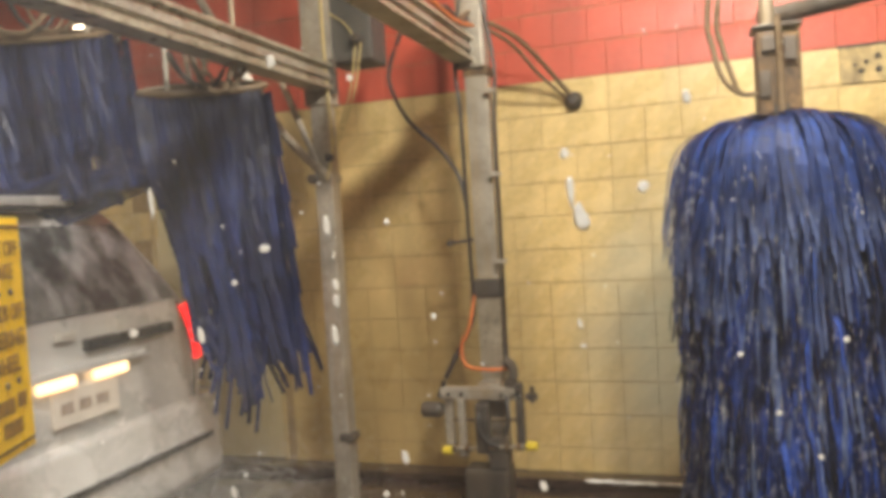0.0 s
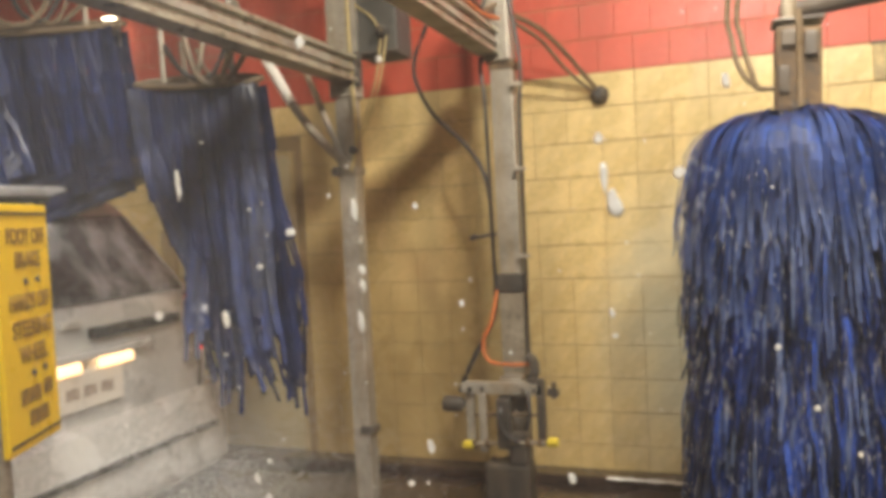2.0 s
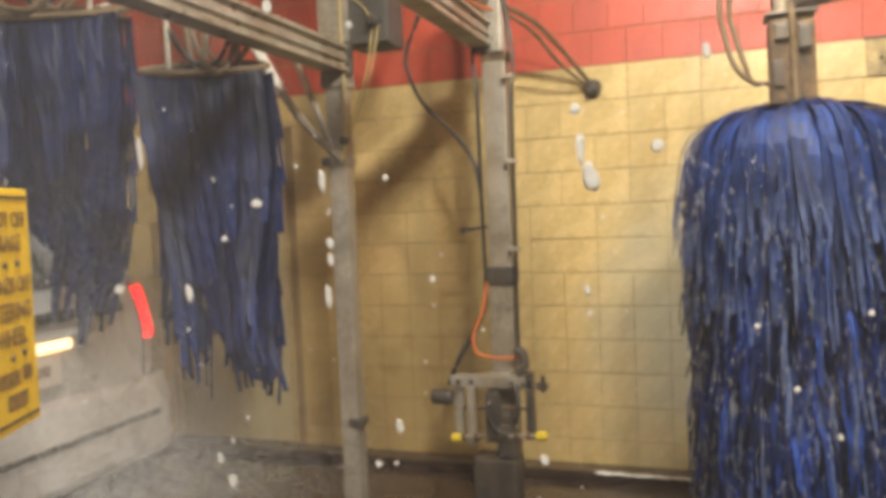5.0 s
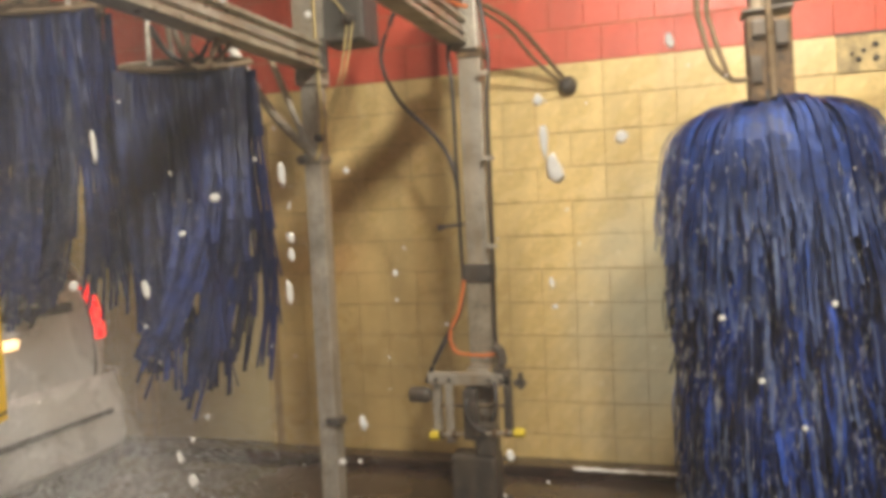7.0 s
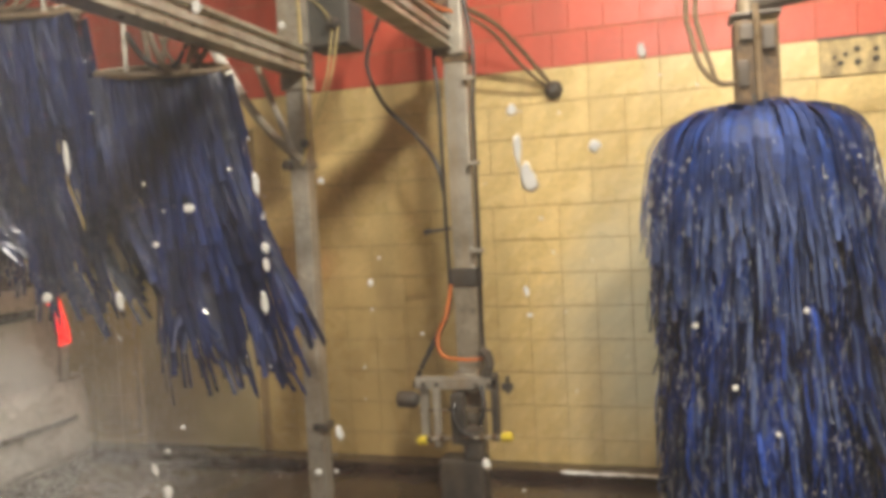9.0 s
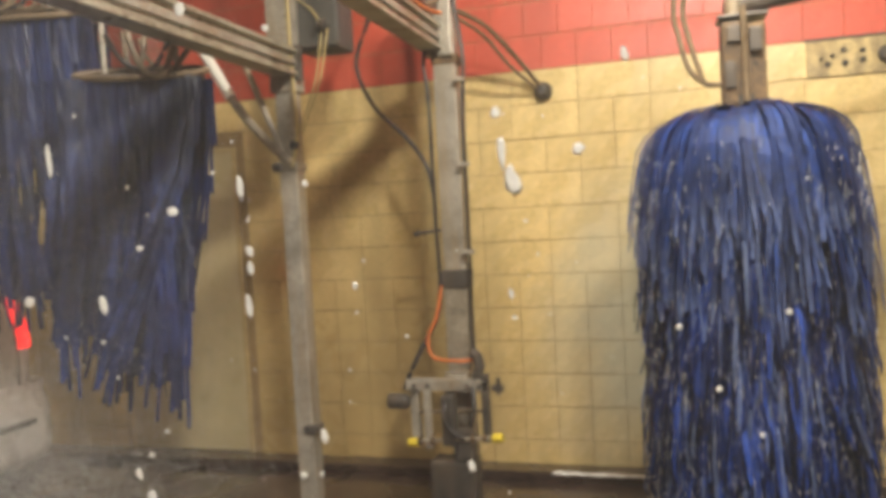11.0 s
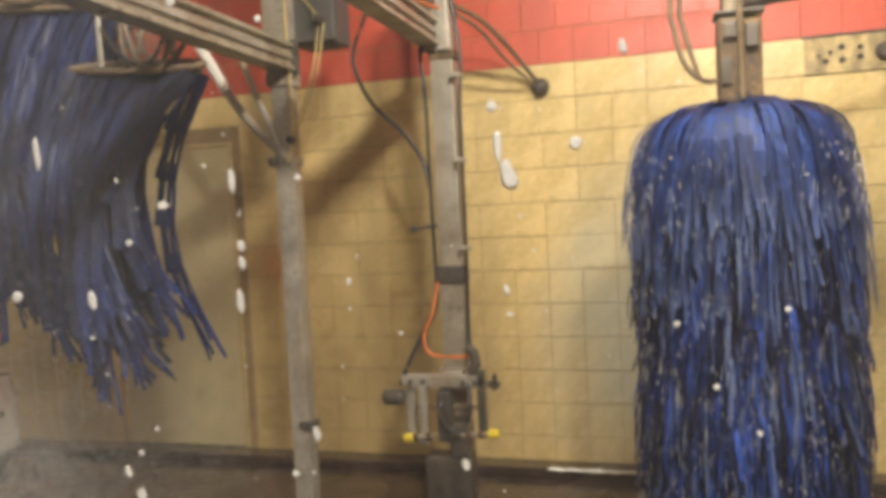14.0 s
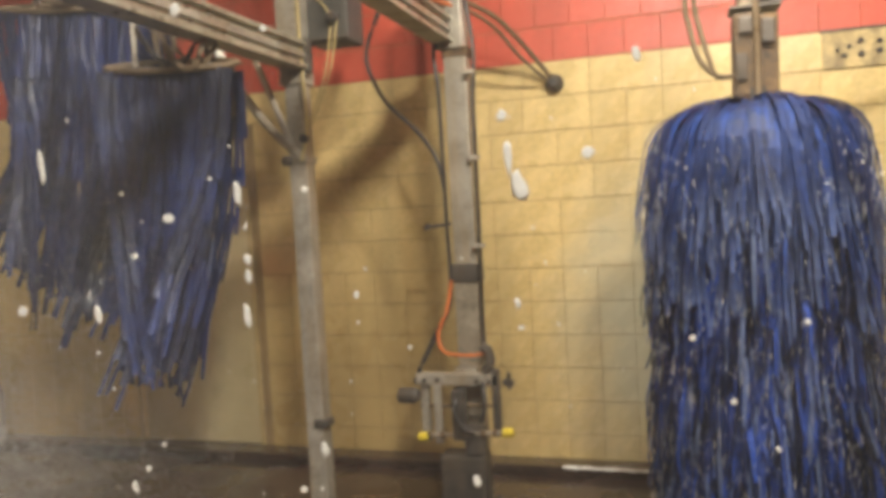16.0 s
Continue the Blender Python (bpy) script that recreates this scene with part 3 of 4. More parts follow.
# the under layer of packed cloth that shows in the gaps
part("packed_cloth", lathe(B(), [(0.06, 1.93), (0.15, 1.925), (0.24, 1.895), (0.31, 1.83), (0.35, 1.70), (0.35, 1.2), (0.34, 0.14), (0.1, 0.12)], 40), BLUE_REST, brush, smooth=True)
for tier, (count, z) in enumerate(((84, 1.955), (72, 1.90), (72, 1.80), (66, 1.66))):
    for i in range(count):
        ob = new("cloth_strip", rng.choice(variants))
        ob.parent = brush
        s = rng.uniform(0.94, 1.03) * (1.0 if tier else 0.98)
        ob.matrix_basis = pose(0, 0, z + rng.uniform(-0.035, 0.012), rng.gauss(0, 1.2), rng.gauss(0, 1.2), i * 360 / count + rng.uniform(-2.5, 2.5)) @ Matrix.Diagonal((s, 1, rng.uniform(0.92, 1.06), 1))
bm = B()
for tier in range(4, 17):
    for i in range(66):
        brush_strip(bm, rng, rng.uniform(0.35, 0.415), 0.23, 1.985 - tier * 0.112 + rng.uniform(-0.05, 0.05), math.radians(i * 6 + rng.uniform(-4, 4)))
bmesh.ops.recalc_face_normals(bm, faces=bm.faces)
tagged(part("lower_strips", bm, BLUE_REST, brush), kind="stuff")
# white slivers that imitate the glints on the wet strips
vs, fs = [], []
for k in range(6500):
    a, z = rng.uniform(0, 6.283), 0.25 + 1.58 * rng.random()
    rr = 0.415 + rng.uniform(-0.035, 0.02) - 0.30 * max(0, z - 1.66)
    w, h = rng.uniform(0.0004, 0.0011), rng.choice((0.002, 0.004, 0.008, 0.014, 0.026)) * rng.uniform(0.6, 1.4)
    p = Vector((rr * math.cos(a), rr * math.sin(a), z))
    k0 = len(vs)
    vs += [p + Vector(c) for c in ((w, 0, 0), (0, w, 0), (-w, 0, 0), (0, -w, 0), (0, 0, h), (0, 0, -h))]
    fs += [(k0 + i, k0 + (i + 1) % 4, k0 + 4) for i in range(4)] + [(k0 + (i + 1) % 4, k0 + i, k0 + 5) for i in range(4)]
me = bpy.data.meshes.new("foam_flecks")
me.from_pydata(vs, [], fs)
me.materials.append(FOAM)
flecks = new("foam_flecks", me)
flecks.parent = brush
tagged(flecks, "tiny white flecks standing in for wet glints", kind="stuff")

# ---- sign ----
sg = thing("instruction_sign", "yellow instruction sign with faded brown lettering on a grey post", "sign", pose(-1.288, -3.32, 0, 0, 0, 113))
part("post", tube(B(), [(-0.09, 0.045, 0), (-0.09, 0.045, CEIL - 0.01)], 0.028, 14), STEEL, sg, "grey steel post")
board = part("board", box(B(), (-0.128, -0.004, 1.15), (0.128, 0.012, 1.715), 0.004), SIGN, sg)
part("clamp", box(B(), (-0.13, 0.012, 1.30), (-0.05, 0.08, 1.34), 0.004), DARK, sg)
part("clamp", box(B(), (-0.13, 0.012, 1.55), (-0.05, 0.08, 1.59), 0.004), DARK, sg)
part("edge_line", box(B(), (-0.12, -0.0065, 1.690), (0.12, -0.0042, 1.697)), EDGE, sg)
part("edge_line", box(B(), (-0.12, -0.0065, 1.168), (0.12, -0.0042, 1.175)), EDGE, sg)


def words(txt, x, z, size, width):
    cu = bpy.data.curves.new("lettering", "FONT")
    cu.body, cu.size, cu.align_x, cu.align_y, cu.extrude, cu.offset = txt, size, "CENTER", "CENTER", 0.0012, size * 0.025
    cu.materials.append(INK)
    ob = new("lettering", cu)
    ob.parent = sg
    ob.matrix_basis = pose(x, -0.0056, z, 90) @ Matrix.Diagonal((width, 1, 1, 1))
    return ob


words("FOOT OFF", 0.012, 1.640, 0.050, 0.78)
words("BRAKE", 0.012, 1.585, 0.052, 0.80)
words("HANDS OFF", 0.012, 1.487, 0.052, 0.70)
words("STEERING", 0.014, 1.425, 0.056, 0.76)
words("WHEEL", 0.012, 1.365, 0.056, 0.74)
for x0, x1, z in ((-0.065, 0.035, 1.272), (0.048, 0.095, 1.277), (-0.03, 0.065, 1.218)):
    part("worn_line", box(B(), (x0, -0.0062, z - 0.018), (x1, -0.0042, z + 0.018), 0.001), INK, sg)
for x, z in ((-0.005, 1.535), (0.055, 1.537), (0.005, 1.320), (0.062, 1.324)):
    part("screw", lathe(B(), [(0.008, 0), (0.008, 0.004), (0.004, 0.006)], 10, pose(x, -0.004, z, 90)), DARK, sg)

# ---- van ----
CY = -2.37
van = thing("minivan", "wet silver minivan with lit red tail lights, seen from behind", "van", pose(-2.04, CY, 0))


def rear(z):
    return float(np.interp(z, (0.30, 0.45, 0.75, 0.80, 1.05, 1.30, 1.40, 1.74, 1.82, 1.87), (-0.05, 0.02, 0.03, -0.02, 0.0, -0.02, -0.06, -0.27, -0.36, -0.55)))


def half(z):
    return float(np.interp(z, (0.30, 0.50, 0.90, 1.15, 1.32, 1.60, 1.78, 1.84, 1.87), (0.86, 0.935, 0.955, 0.945, 0.90, 0.79, 0.70, 0.62, 0.45)))


def front(z):
    return float(np.interp(z, (0.30, 0.70, 0.95, 1.08, 1.75, 1.82, 1.87), (-4.6, -4.75, -4.6, -3.9, -2.7, -2.4, -1.9)))


def loop(bm, z, grow=0.0, x_front=None):
    h, xr, xf = half(z) + grow, rear(z) + grow, (front(z) if x_front is None else x_front) - grow
    rad = 0.20
    pts = []
    for cx, cy, a0 in ((xr - rad, h - rad, 0), (xf + 0.35, h - 0.35, 90), (xf + 0.35, -h + 0.35, 180), (xr - rad, -h + rad, 270)):
        rr = rad if a0 in (0, 270) else 0.35
        for k in range(9):
            a = math.radians(a0 + k * 11.25)
            pts.append((cx + rr * math.cos(a), cy + rr * math.sin(a)))
    return [bm.verts.new((x, y, z)) for x, y in pts]


def shell(zs, grow=0.0, x_front=None):
    bm = B()
    rings = [loop(bm, z, grow, x_front) for z in zs]
    for a, b in zip(rings, rings[1:]):
        for k in range(len(a)):
            bm.faces.new((a[k], a[(k + 1) % len(a)], b[(k + 1) % len(a)], b[k]))
    bm.faces.new(rings[0][::-1])
    bm.faces.new(rings[-1])
    bmesh.ops.recalc_face_normals(bm, faces=bm.faces)
    return bm


def rear_patch(zs, ys, proud, thick=0.01):
    """A panel that follows the tailgate."""
    bm = B()
    g = [[bm.verts.new((rear(z) + proud, y * half(z), z)) for y in ys] for z in zs]
    fs = [bm.faces.new((g[i][j], g[i][j + 1], g[i + 1][j + 1], g[i + 1][j])) for i in range(len(zs) - 1) for j in range(len(ys) - 1)]
    r = bmesh.ops.extrude_face_region(bm, geom=fs)
    bmesh.ops.translate(bm, verts=[v for v in r["geom"] if isinstance(v, bmesh.types.BMVert)], vec=(-thick, 0, 0))
    bmesh.ops.recalc_face_normals(bm, faces=bm.faces)
    return bm


part("body", shell([0.30, 0.38, 0.45, 0.6, 0.8, 0.95, 1.05, 1.15, 1.24, 1.30, 1.34, 1.40, 1.5, 1.6, 1.7, 1.74, 1.78, 1.82, 1.85, 1.87]), VAN, van, smooth=True)
part("bumper", shell([0.52, 0.56, 0.64, 0.76, 0.84, 0.88], 0.045, -0.6), VAN, van, smooth=True)
part("bumper_groove", rear_patch([0.70, 0.725], [x * 0.1 for x in range(-8, 9)], 0.062), TRIM, van)
rw = part("rear_window", rear_patch([1.36, 1.40, 1.48, 1.56, 1.64, 1.72], [x * 0.1 for x in range(-8, 9)], 0.012), VANGLASS, van, "dark tinted rear window with water running down", smooth=False)
part("spoiler", box(B(), (-0.52, -0.60, 1.80), (-0.22, 0.60, 1.845), 0.015), VAN, van)
part("brake_light", box(B(), (-0.235, -0.15, 1.775), (-0.215, 0.15, 1.80), 0.004), TRIM, van)
part("tailgate_trim", box(B(), (-0.03, 0.10, 1.215), (0.022, 0.62, 1.262), 0.010), TRIM, van, "dark tailgate grip trim")
for s in (-1, 1):
    part("tailgate_seam", rear_patch([0.84, 0.95, 1.1, 1.25, 1.34], [s * 0.80, s * 0.812], 0.004), TRIM, van)
    part("roof_rail", tube(B(), bend([(-0.55, s * 0.60, 1.86), (-0.65, s * 0.60, 1.91), (-1.6, s * 0.60, 1.92), (-2.3, s * 0.58, 1.88)]), 0.014), TRIM, van)
part("lower_valance", rear_patch([0.32, 0.40, 0.50], [x * 0.1 for x in range(-9, 10)], 0.03), TRIM, van)
part("badge", box(B(), (-0.01, -0.05, 1.275), (0.012, 0.05, 1.305), 0.004), PALE, van)
part("plate_recess", rear_patch([0.92, 1.0, 1.10, 1.17], [x * 0.1 for x in range(-4, 6)], 0.006), VAN, van)
plt = part("number_plate", box(B(), (0.008, -0.10, 0.955), (0.020, 0.24, 1.095), 0.003), PLATEM, van)
for k in range(3):
    part("bar", box(B(), (0.0205, -0.065 + k * 0.09, 1.0), (0.0225, -0.0 + k * 0.09, 1.045)), PLATEBAR, plt)
part("plate_brow", box(B(), (0.0, -0.30, 1.145), (0.045, 0.42, 1.18), 0.010), VAN, van)
for y in (-0.08, 0.20):
    part("plate_lamp", box(B(), (0.012, y - 0.09, 1.100), (0.040, y + 0.09, 1.144), 0.012), PLATELAMP, van, "warm lit plate lamp")
for s in (-1, 1):
    bm = B()
    g = []
    for z in (1.06, 1.12, 1.2, 1.27, 1.32):
        h = half(z)
        row = []
        for k in range(6):
            a = math.radians(8 + k * 13)
            row.append(bm.verts.new((rear(z) - 0.20 + 0.215 * math.cos(a), s * (h - 0.20 + 0.215 * math.sin(a)), z)))
        g.append(row)
    for i in range(4):
        for j in range(5):
            bm.faces.new((g[i][j], g[i][j + 1], g[i + 1][j + 1], g[i + 1][j]))
    r = bmesh.ops.extrude_face_region(bm, geom=list(bm.faces))
    bmesh.ops.translate(bm, verts=[v for v in r["geom"] if isinstance(v, bmesh.types.BMVert)], vec=(-0.02, -s * 0.02, 0))
    bmesh.ops.recalc_face_normals(bm, faces=bm.faces)
    part("tail_light", bm, TAIL, van, "lit red tail light", smooth=True)
    bm = B()
    for x0, x1 in ((-1.55, -0.45), (-2.55, -1.62)):
        vs = [bm.verts.new((x, s * (half(z) + 0.006), z)) for x, z in ((x0, 1.36), (x1, 1.36), (x1 - (0.12 if x1 > -1 else 0), 1.70), (x0, 1.70))]
        f = bm.faces.new(vs)
        r = bmesh.ops.extrude_face_region(bm, geom=[f])
        bmesh.ops.translate(bm, verts=[v for v in r["geom"] if isinstance(v, bmesh.types.BMVert)], vec=(0, -s * 0.03, 0))
    bmesh.ops.recalc_face_normals(bm, faces=bm.faces)
    part("side_window", bm, VANGLASS, van)
WHEELS = []
for x in (-0.95, -3.75):
    for s in (-1, 1):
        w = part("wheel", lathe(B(), [(0.20, -0.10), (0.31, -0.105), (0.33, -0.08), (0.33, 0.08), (0.31, 0.105), (0.20, 0.10)], 28, pose(0, 0, 0, 90)), TYRE, van, smooth=False, m=pose(x, s * 0.86, 0.33))
        part("rim", lathe(B(), [(0.19, -0.112), (0.20, -0.09), (0.20, 0.09), (0.19, 0.112)], 20, pose(0, 0, 0, 90)), PALE, w)
        WHEELS.append((w, x, s))

# ---- cloth curtains ----
SEG, COUNT = 0.25, 6


def cloth_piece(rng, w, last):
    bm = B()
    n = 6
    for j in range(n):
        ww = w / n * rng.uniform(0.8, 1.5)
        x0 = (j - (n - 1) / 2) * w / n
        ln = SEG + 0.025 if not last else SEG * rng.uniform(0.35, 1.35)
        rows = []
        for i in range(4):
            q = i / 3
            rows.append((Vector((x0 + 0.004 * math.sin(q * 3 + j), 0.006 * math.sin(q * 3.1 + j * 2) + (j % 2) * 0.006, 0.006 - q * ln)), Vector((1, rng.uniform(-0.25, 0.25), 0)).normalized(), Vector((0, 1, 0))))
        rings = []
        for p, side, nrm in rows:
            rings.append([bm.verts.new(p + side * a * ww * 0.47 + nrm * c * 0.0015) for a, c in ((-1, -1), (1, -1), (1, 1), (-1, 1))])
        for a, b in zip(rings, rings[1:]):
            for k in range(4):
                bm.faces.new((a[k], a[(k + 1) % 4], b[(k + 1) % 4], b[k]))
        bm.faces.new(rings[0][::-1])
        bm.faces.new(rings[-1])
    bmesh.ops.recalc_face_normals(bm, faces=bm.faces)
    me = bpy.data.meshes.new("cloth_piece")
    bm.to_mesh(me)
    bm.free()
    me.materials.append(CLOTH)
    return me


rng = random.Random(11)
PIECES = [cloth_piece(rng, 0.095, False) for _ in range(8)]
ENDS = [cloth_piece(rng, 0.095, True) for _ in range(8)]


def curtain(label, x, y, z, width, columns):
    c = thing("cloth_curtain", label, "curtain", pose(x, y, z, 0, 0, 18), "wash curtains")
    ring = bend([(width * 0.55 * math.cos(a), 0.07 * math.sin(a), 0.03 + 0.03 * math.sin(a)) for a in [math.pi * k / 6 for k in range(13)]], 3)
    part("header_ring", tube(B(), ring, 0.013, 10), BROWNHOSE, c, "curved brown header rail")
    part("header_bar", box(B(), (-width * 0.52, -0.02, -0.01), (width * 0.52, 0.02, 0.03), 0.008), DARK, c)
    for s in (-1, 1):
        part("hanger", tube(B(), [(s * width * 0.3, 0, 0.02), (s * width * 0.3, 0, CEIL - z)], 0.012, 8), STEEL, c)
    for k in range(5):
        x0, x1, y0 = width * rng.uniform(-0.5, 0.0), width * rng.uniform(0.05, 0.5), rng.uniform(-0.09, 0.02)
        z0, z1, sag = rng.uniform(0.10, 0.16), rng.uniform(0.10, 0.16), rng.uniform(0.0, 0.05)
        part("supply_hose", tube(B(), bend([(x0, y0, z0 + 0.06), (x0 * 0.7 + x1 * 0.3, y0 - 0.03, sag + 0.03), (x0 * 0.3 + x1 * 0.7, y0 - 0.03, sag), (x1, y0, z1 + 0.05)]), rng.uniform(0.008, 0.014), 8), rng.choice((BROWNHOSE, BROWNHOSE, RUBBER)), c, "worn looping hose")
    strips = []
    for row in (-1, 1):
        for i in range(columns):
            u = (i + 0.5 + 0.25 * row) / columns * 2 - 1
            top = new("cloth_strip", rng.choice(PIECES))
            top.parent = c
            pieces = []
            for k in range(1, COUNT):
                ob = new("cloth_piece", rng.choice(PIECES if k < COUNT - 1 else ENDS))
                ob.parent = top
                pieces.append(ob)
            strips.append((top, pieces, u * width / 2, row * 0.05, u, rng.random(), rng.random(), rng.random()))
    return c, strips


RIGHT = curtain("dark blue wet cloth strips swaying from a curved rail", -1.695, -1.948, 2.215, 0.48, 10)
LEFT = curtain("dark blue wet cloth strips dragged over the van roof", -2.40, -2.06, 2.50, 0.66, 11)

# ---- wet window of the car in which the camera sits ----
win = thing("window_1", "car window glass with white foam drops on it", "window", pose(0.09, -4.078, 1.6, 0, 0, 17.5), kind="structure")
gl = bpy.data.materials.new("wet_filmy_hazed_glass")
gl.use_nodes = True
N, L = gl.node_tree.nodes, gl.node_tree.links
N.remove(N["Principled BSDF"])
clear, film, gloss, mix, mix2, nz, rg = [N.new("ShaderNode" + k) for k in ("BsdfTransparent", "BsdfDiffuse", "BsdfGlossy", "MixShader", "MixShader", "TexNoise", "MapRange")]
film.inputs["Color"].default_value = (0.85, 0.86, 0.88, 1)
nz.inputs["Scale"].default_value, nz.inputs["Detail"].default_value = 9, 5
rg.inputs[1].default_value, rg.inputs[2].default_value, rg.inputs[3].default_value, rg.inputs[4].default_value = 0.3, 0.7, 0.009, 0.023
gloss.inputs["Roughness"].default_value = 0.02
mix2.inputs[0].default_value = 0.01
L.new(nz.outputs[0], rg.inputs[0])
# thicker film towards the left stands in for haze in the air there
tc, sep, side, total = [N.new("ShaderNode" + k) for k in ("TexCoord", "SeparateXYZ", "MapRange", "Math")]
L.new(tc.outputs["Object"], sep.inputs[0])
side.interpolation_type = "SMOOTHSTEP"
side.inputs[1].default_value, side.inputs[2].default_value, side.inputs[3].default_value, side.inputs[4].default_value = -0.34, -0.06, 0.026, 0.0
L.new(sep.outputs[0], side.inputs[0])
L.new(rg.outputs[0], total.inputs[0])
L.new(side.outputs[0], total.inputs[1])
L.new(total.outputs[0], mix.inputs[0])
L.new(clear.outputs[0], mix.inputs[1])
L.new(film.outputs[0], mix.inputs[2])
L.new(mix.outputs[0], mix2.inputs[1])
L.new(gloss.outputs[0], mix2.inputs[2])
L.new(mix2.outputs[0], N["Material Output"].inputs[0])
pane = part("pane", box(B(), (-0.75, -0.006, -0.55), (0.75, -0.002, 0.5)), gl, win)
pane.visible_shadow = False
DROPS_BIG = [(0.073, 0.094, 7.9, 8.7), (0.136, 0.063, 9.6, 9.6), (-0.043, -0.034, 4.4, 6.1), (-0.127, 0.046, 5.7, 19.7), (-0.123, -0.003, 5.7, 9.6),
             (-0.123, -0.016, 5.2, 10.9), (-0.126, -0.045, 5.7, 19.7), (-0.077, 0.047, 5.2, 5.2), (-0.180, 0.031, 8.7, 7.0), (-0.238, -0.038, 6.0, 15.7),
             (-0.207, 0.004, 5.2, 4.4), (-0.294, -0.033, 7.9, 7.9), (0.040, -0.182, 6.1, 10.5), (0.209, -0.081, 5.2, 5.2), (-0.074, -0.151, 6.1, 12.2),
             (0.078, -0.047, 4.4, 7.9), (0.080, -0.066, 5.2, 3.5), (0.175, 0.134, 7.0, 11.4), (-0.092, -0.181, 6.1, 5.2), (-0.209, -0.158, 4.4, 4.4)]
DROPS_SMALL = [(-0.220, -0.172, 5.2, 10.5), (-0.211, -0.191, 7.0, 10.5), (0.239, -0.132, 5.2, 5.2), (0.272, -0.171, 4.4, 5.2), (-0.271, 0.074, 4.4, 26.2),
               (-0.100, 0.167, 5.2, 6.1), (0.297, -0.074, 5.2, 5.2), (-0.164, 0.184, 7.9, 10.9), (-0.005, -0.076, 3.1, 3.1), (-0.043, -0.055, 2.6, 2.6),
               (-0.131, 0.082, 2.6, 2.6), (-0.147, 0.059, 3.1, 3.1), (0.092, 0.009, 3.1, 2.2), (-0.078, -0.181, 3.1, 3.9), (-0.123, 0.021, 3.1, 3.1),
               (-0.240, -0.067, 3.1, 3.1), (-0.196, -0.140, 3.9, 3.9)]
rng = random.Random(5)


def foam_spot(x, z, w, h, taper=0.0):
    bm = B()
    bmesh.ops.create_icosphere(bm, subdivisions=2, radius=1)
    o = Vector((rng.random() * 9, rng.random() * 9, 0))
    for v in bm.verts:
        k = 1 + 0.35 * noise.noise(v.co * 1.3 + o)
        lean = 0.25 * v.co.z * (h > 1.5 * w)
        wide = 1 - taper * v.co.z
        v.co = Vector(((v.co.x * k * wide - lean) * w / 2000, max(v.co.y, -0.2) * 0.0018, v.co.z * k * h / 2000))
    part("foam_spot", bm, FOAM, win, m=pose(x, -0.0012, z), smooth=True)


for d in DROPS_BIG + DROPS_SMALL:
    foam_spot(*d)
foam_spot(0.083, 0.042, 12.0, 24.0, 0.5)
foam_spot(0.076, 0.062, 6.0, 24.0, -0.3)
for k in range(46):
    s = rng.uniform(0.8, 2.2)
    foam_spot(rng.uniform(-0.38, 0.38), rng.uniform(-0.22, 0.2), s, s * rng.uniform(0.8, 1.8))

# ---- foam on the floor by the wall ----
rng = random.Random(3)
bm = B()
for k in range(260):
    x = rng.uniform(-0.42, 0.45)
    r = rng.uniform(0.004, 0.011)
    bmesh.ops.create_icosphere(bm, subdivisions=1, radius=r, matrix=pose(x, -0.16 - rng.uniform(0.0, 0.02), 0.055 + rng.uniform(-0.006, 0.003)) @ Matrix.Diagonal((3.0, 1, 0.7, 1)))
tagged(part("foam_line", bm, FOAM, smooth=True), "white soap foam lying along the kerb", "foam", kind="stuff")

# ---- spray thrown off the van ----
rng = random.Random(9)
SPRAYS = []
DROP = np.array(((1, 0, -0.6), (-0.5, 0.87, -0.6), (-0.5, -0.87, -0.6), (0, 0, 1.6)))
SIDES = np.array(((0, 2, 1), (0, 1, 3), (1, 2, 3), (2, 0, 3)))
grains = np.random.default_rng(9)
for cx, cy, cz, sx, sy, sz, n in ((0.16, 0.45, 0.45, 0.20, 0.45, 0.30, 50000), (0.18, -0.35, 0.60, 0.20, 0.50, 0.36, 50000), (0.38, 0.30, 0.30, 0.36, 0.7, 0.22, 40000), (0.20, 0.55, 0.9, 0.2, 0.4, 0.4, 30000)):
    p = grains.normal((cx, cy, cz), (sx, sy, sz), (n, 3))
    p = p[(p[:, 2] > 0.12) & ((p[:, 0] > 0.06) | (abs(p[:, 1]) > 1.0))]
    q = grains.uniform(0.0007, 0.0019, (len(p), 1, 1))
    vs = (p[:, None, :] + DROP[None] * q).reshape(-1, 3)
    fs = (np.arange(len(p))[:, None, None] * 4 + SIDES[None]).reshape(-1, 3)
    me = bpy.data.meshes.new("water_spray")
    me.from_pydata(vs.tolist(), [], fs.tolist())
    me.materials.append(FOAM)
    ob = new("water_spray", me)
    tagged(ob, "fine white water spray around the wet van", "spray", "spray clouds", "stuff")
    SPRAYS.append(ob)
p = grains.normal((-1.95, -2.15, 1.25), (0.32, 0.30, 0.60), (34000, 3))
p = p[(p[:, 2] > 0.1) & (p[:, 2] < 2.6)]
q = grains.uniform(0.0005, 0.0012, (len(p), 1, 1))
me = bpy.data.meshes.new("water_spray")
me.from_pydata((p[:, None, :] + DROP[None] * q).reshape(-1, 3).tolist(), [], (np.arange(len(p))[:, None, None] * 4 + SIDES[None]).reshape(-1, 3).tolist())
me.materials.append(FOAM)
CURTAIN_SPRAY = tagged(new("water_spray", me), "fine water spray drifting round the cloth curtains", "spray", "spray clouds", "stuff")

# ---- block courses, laid last ----


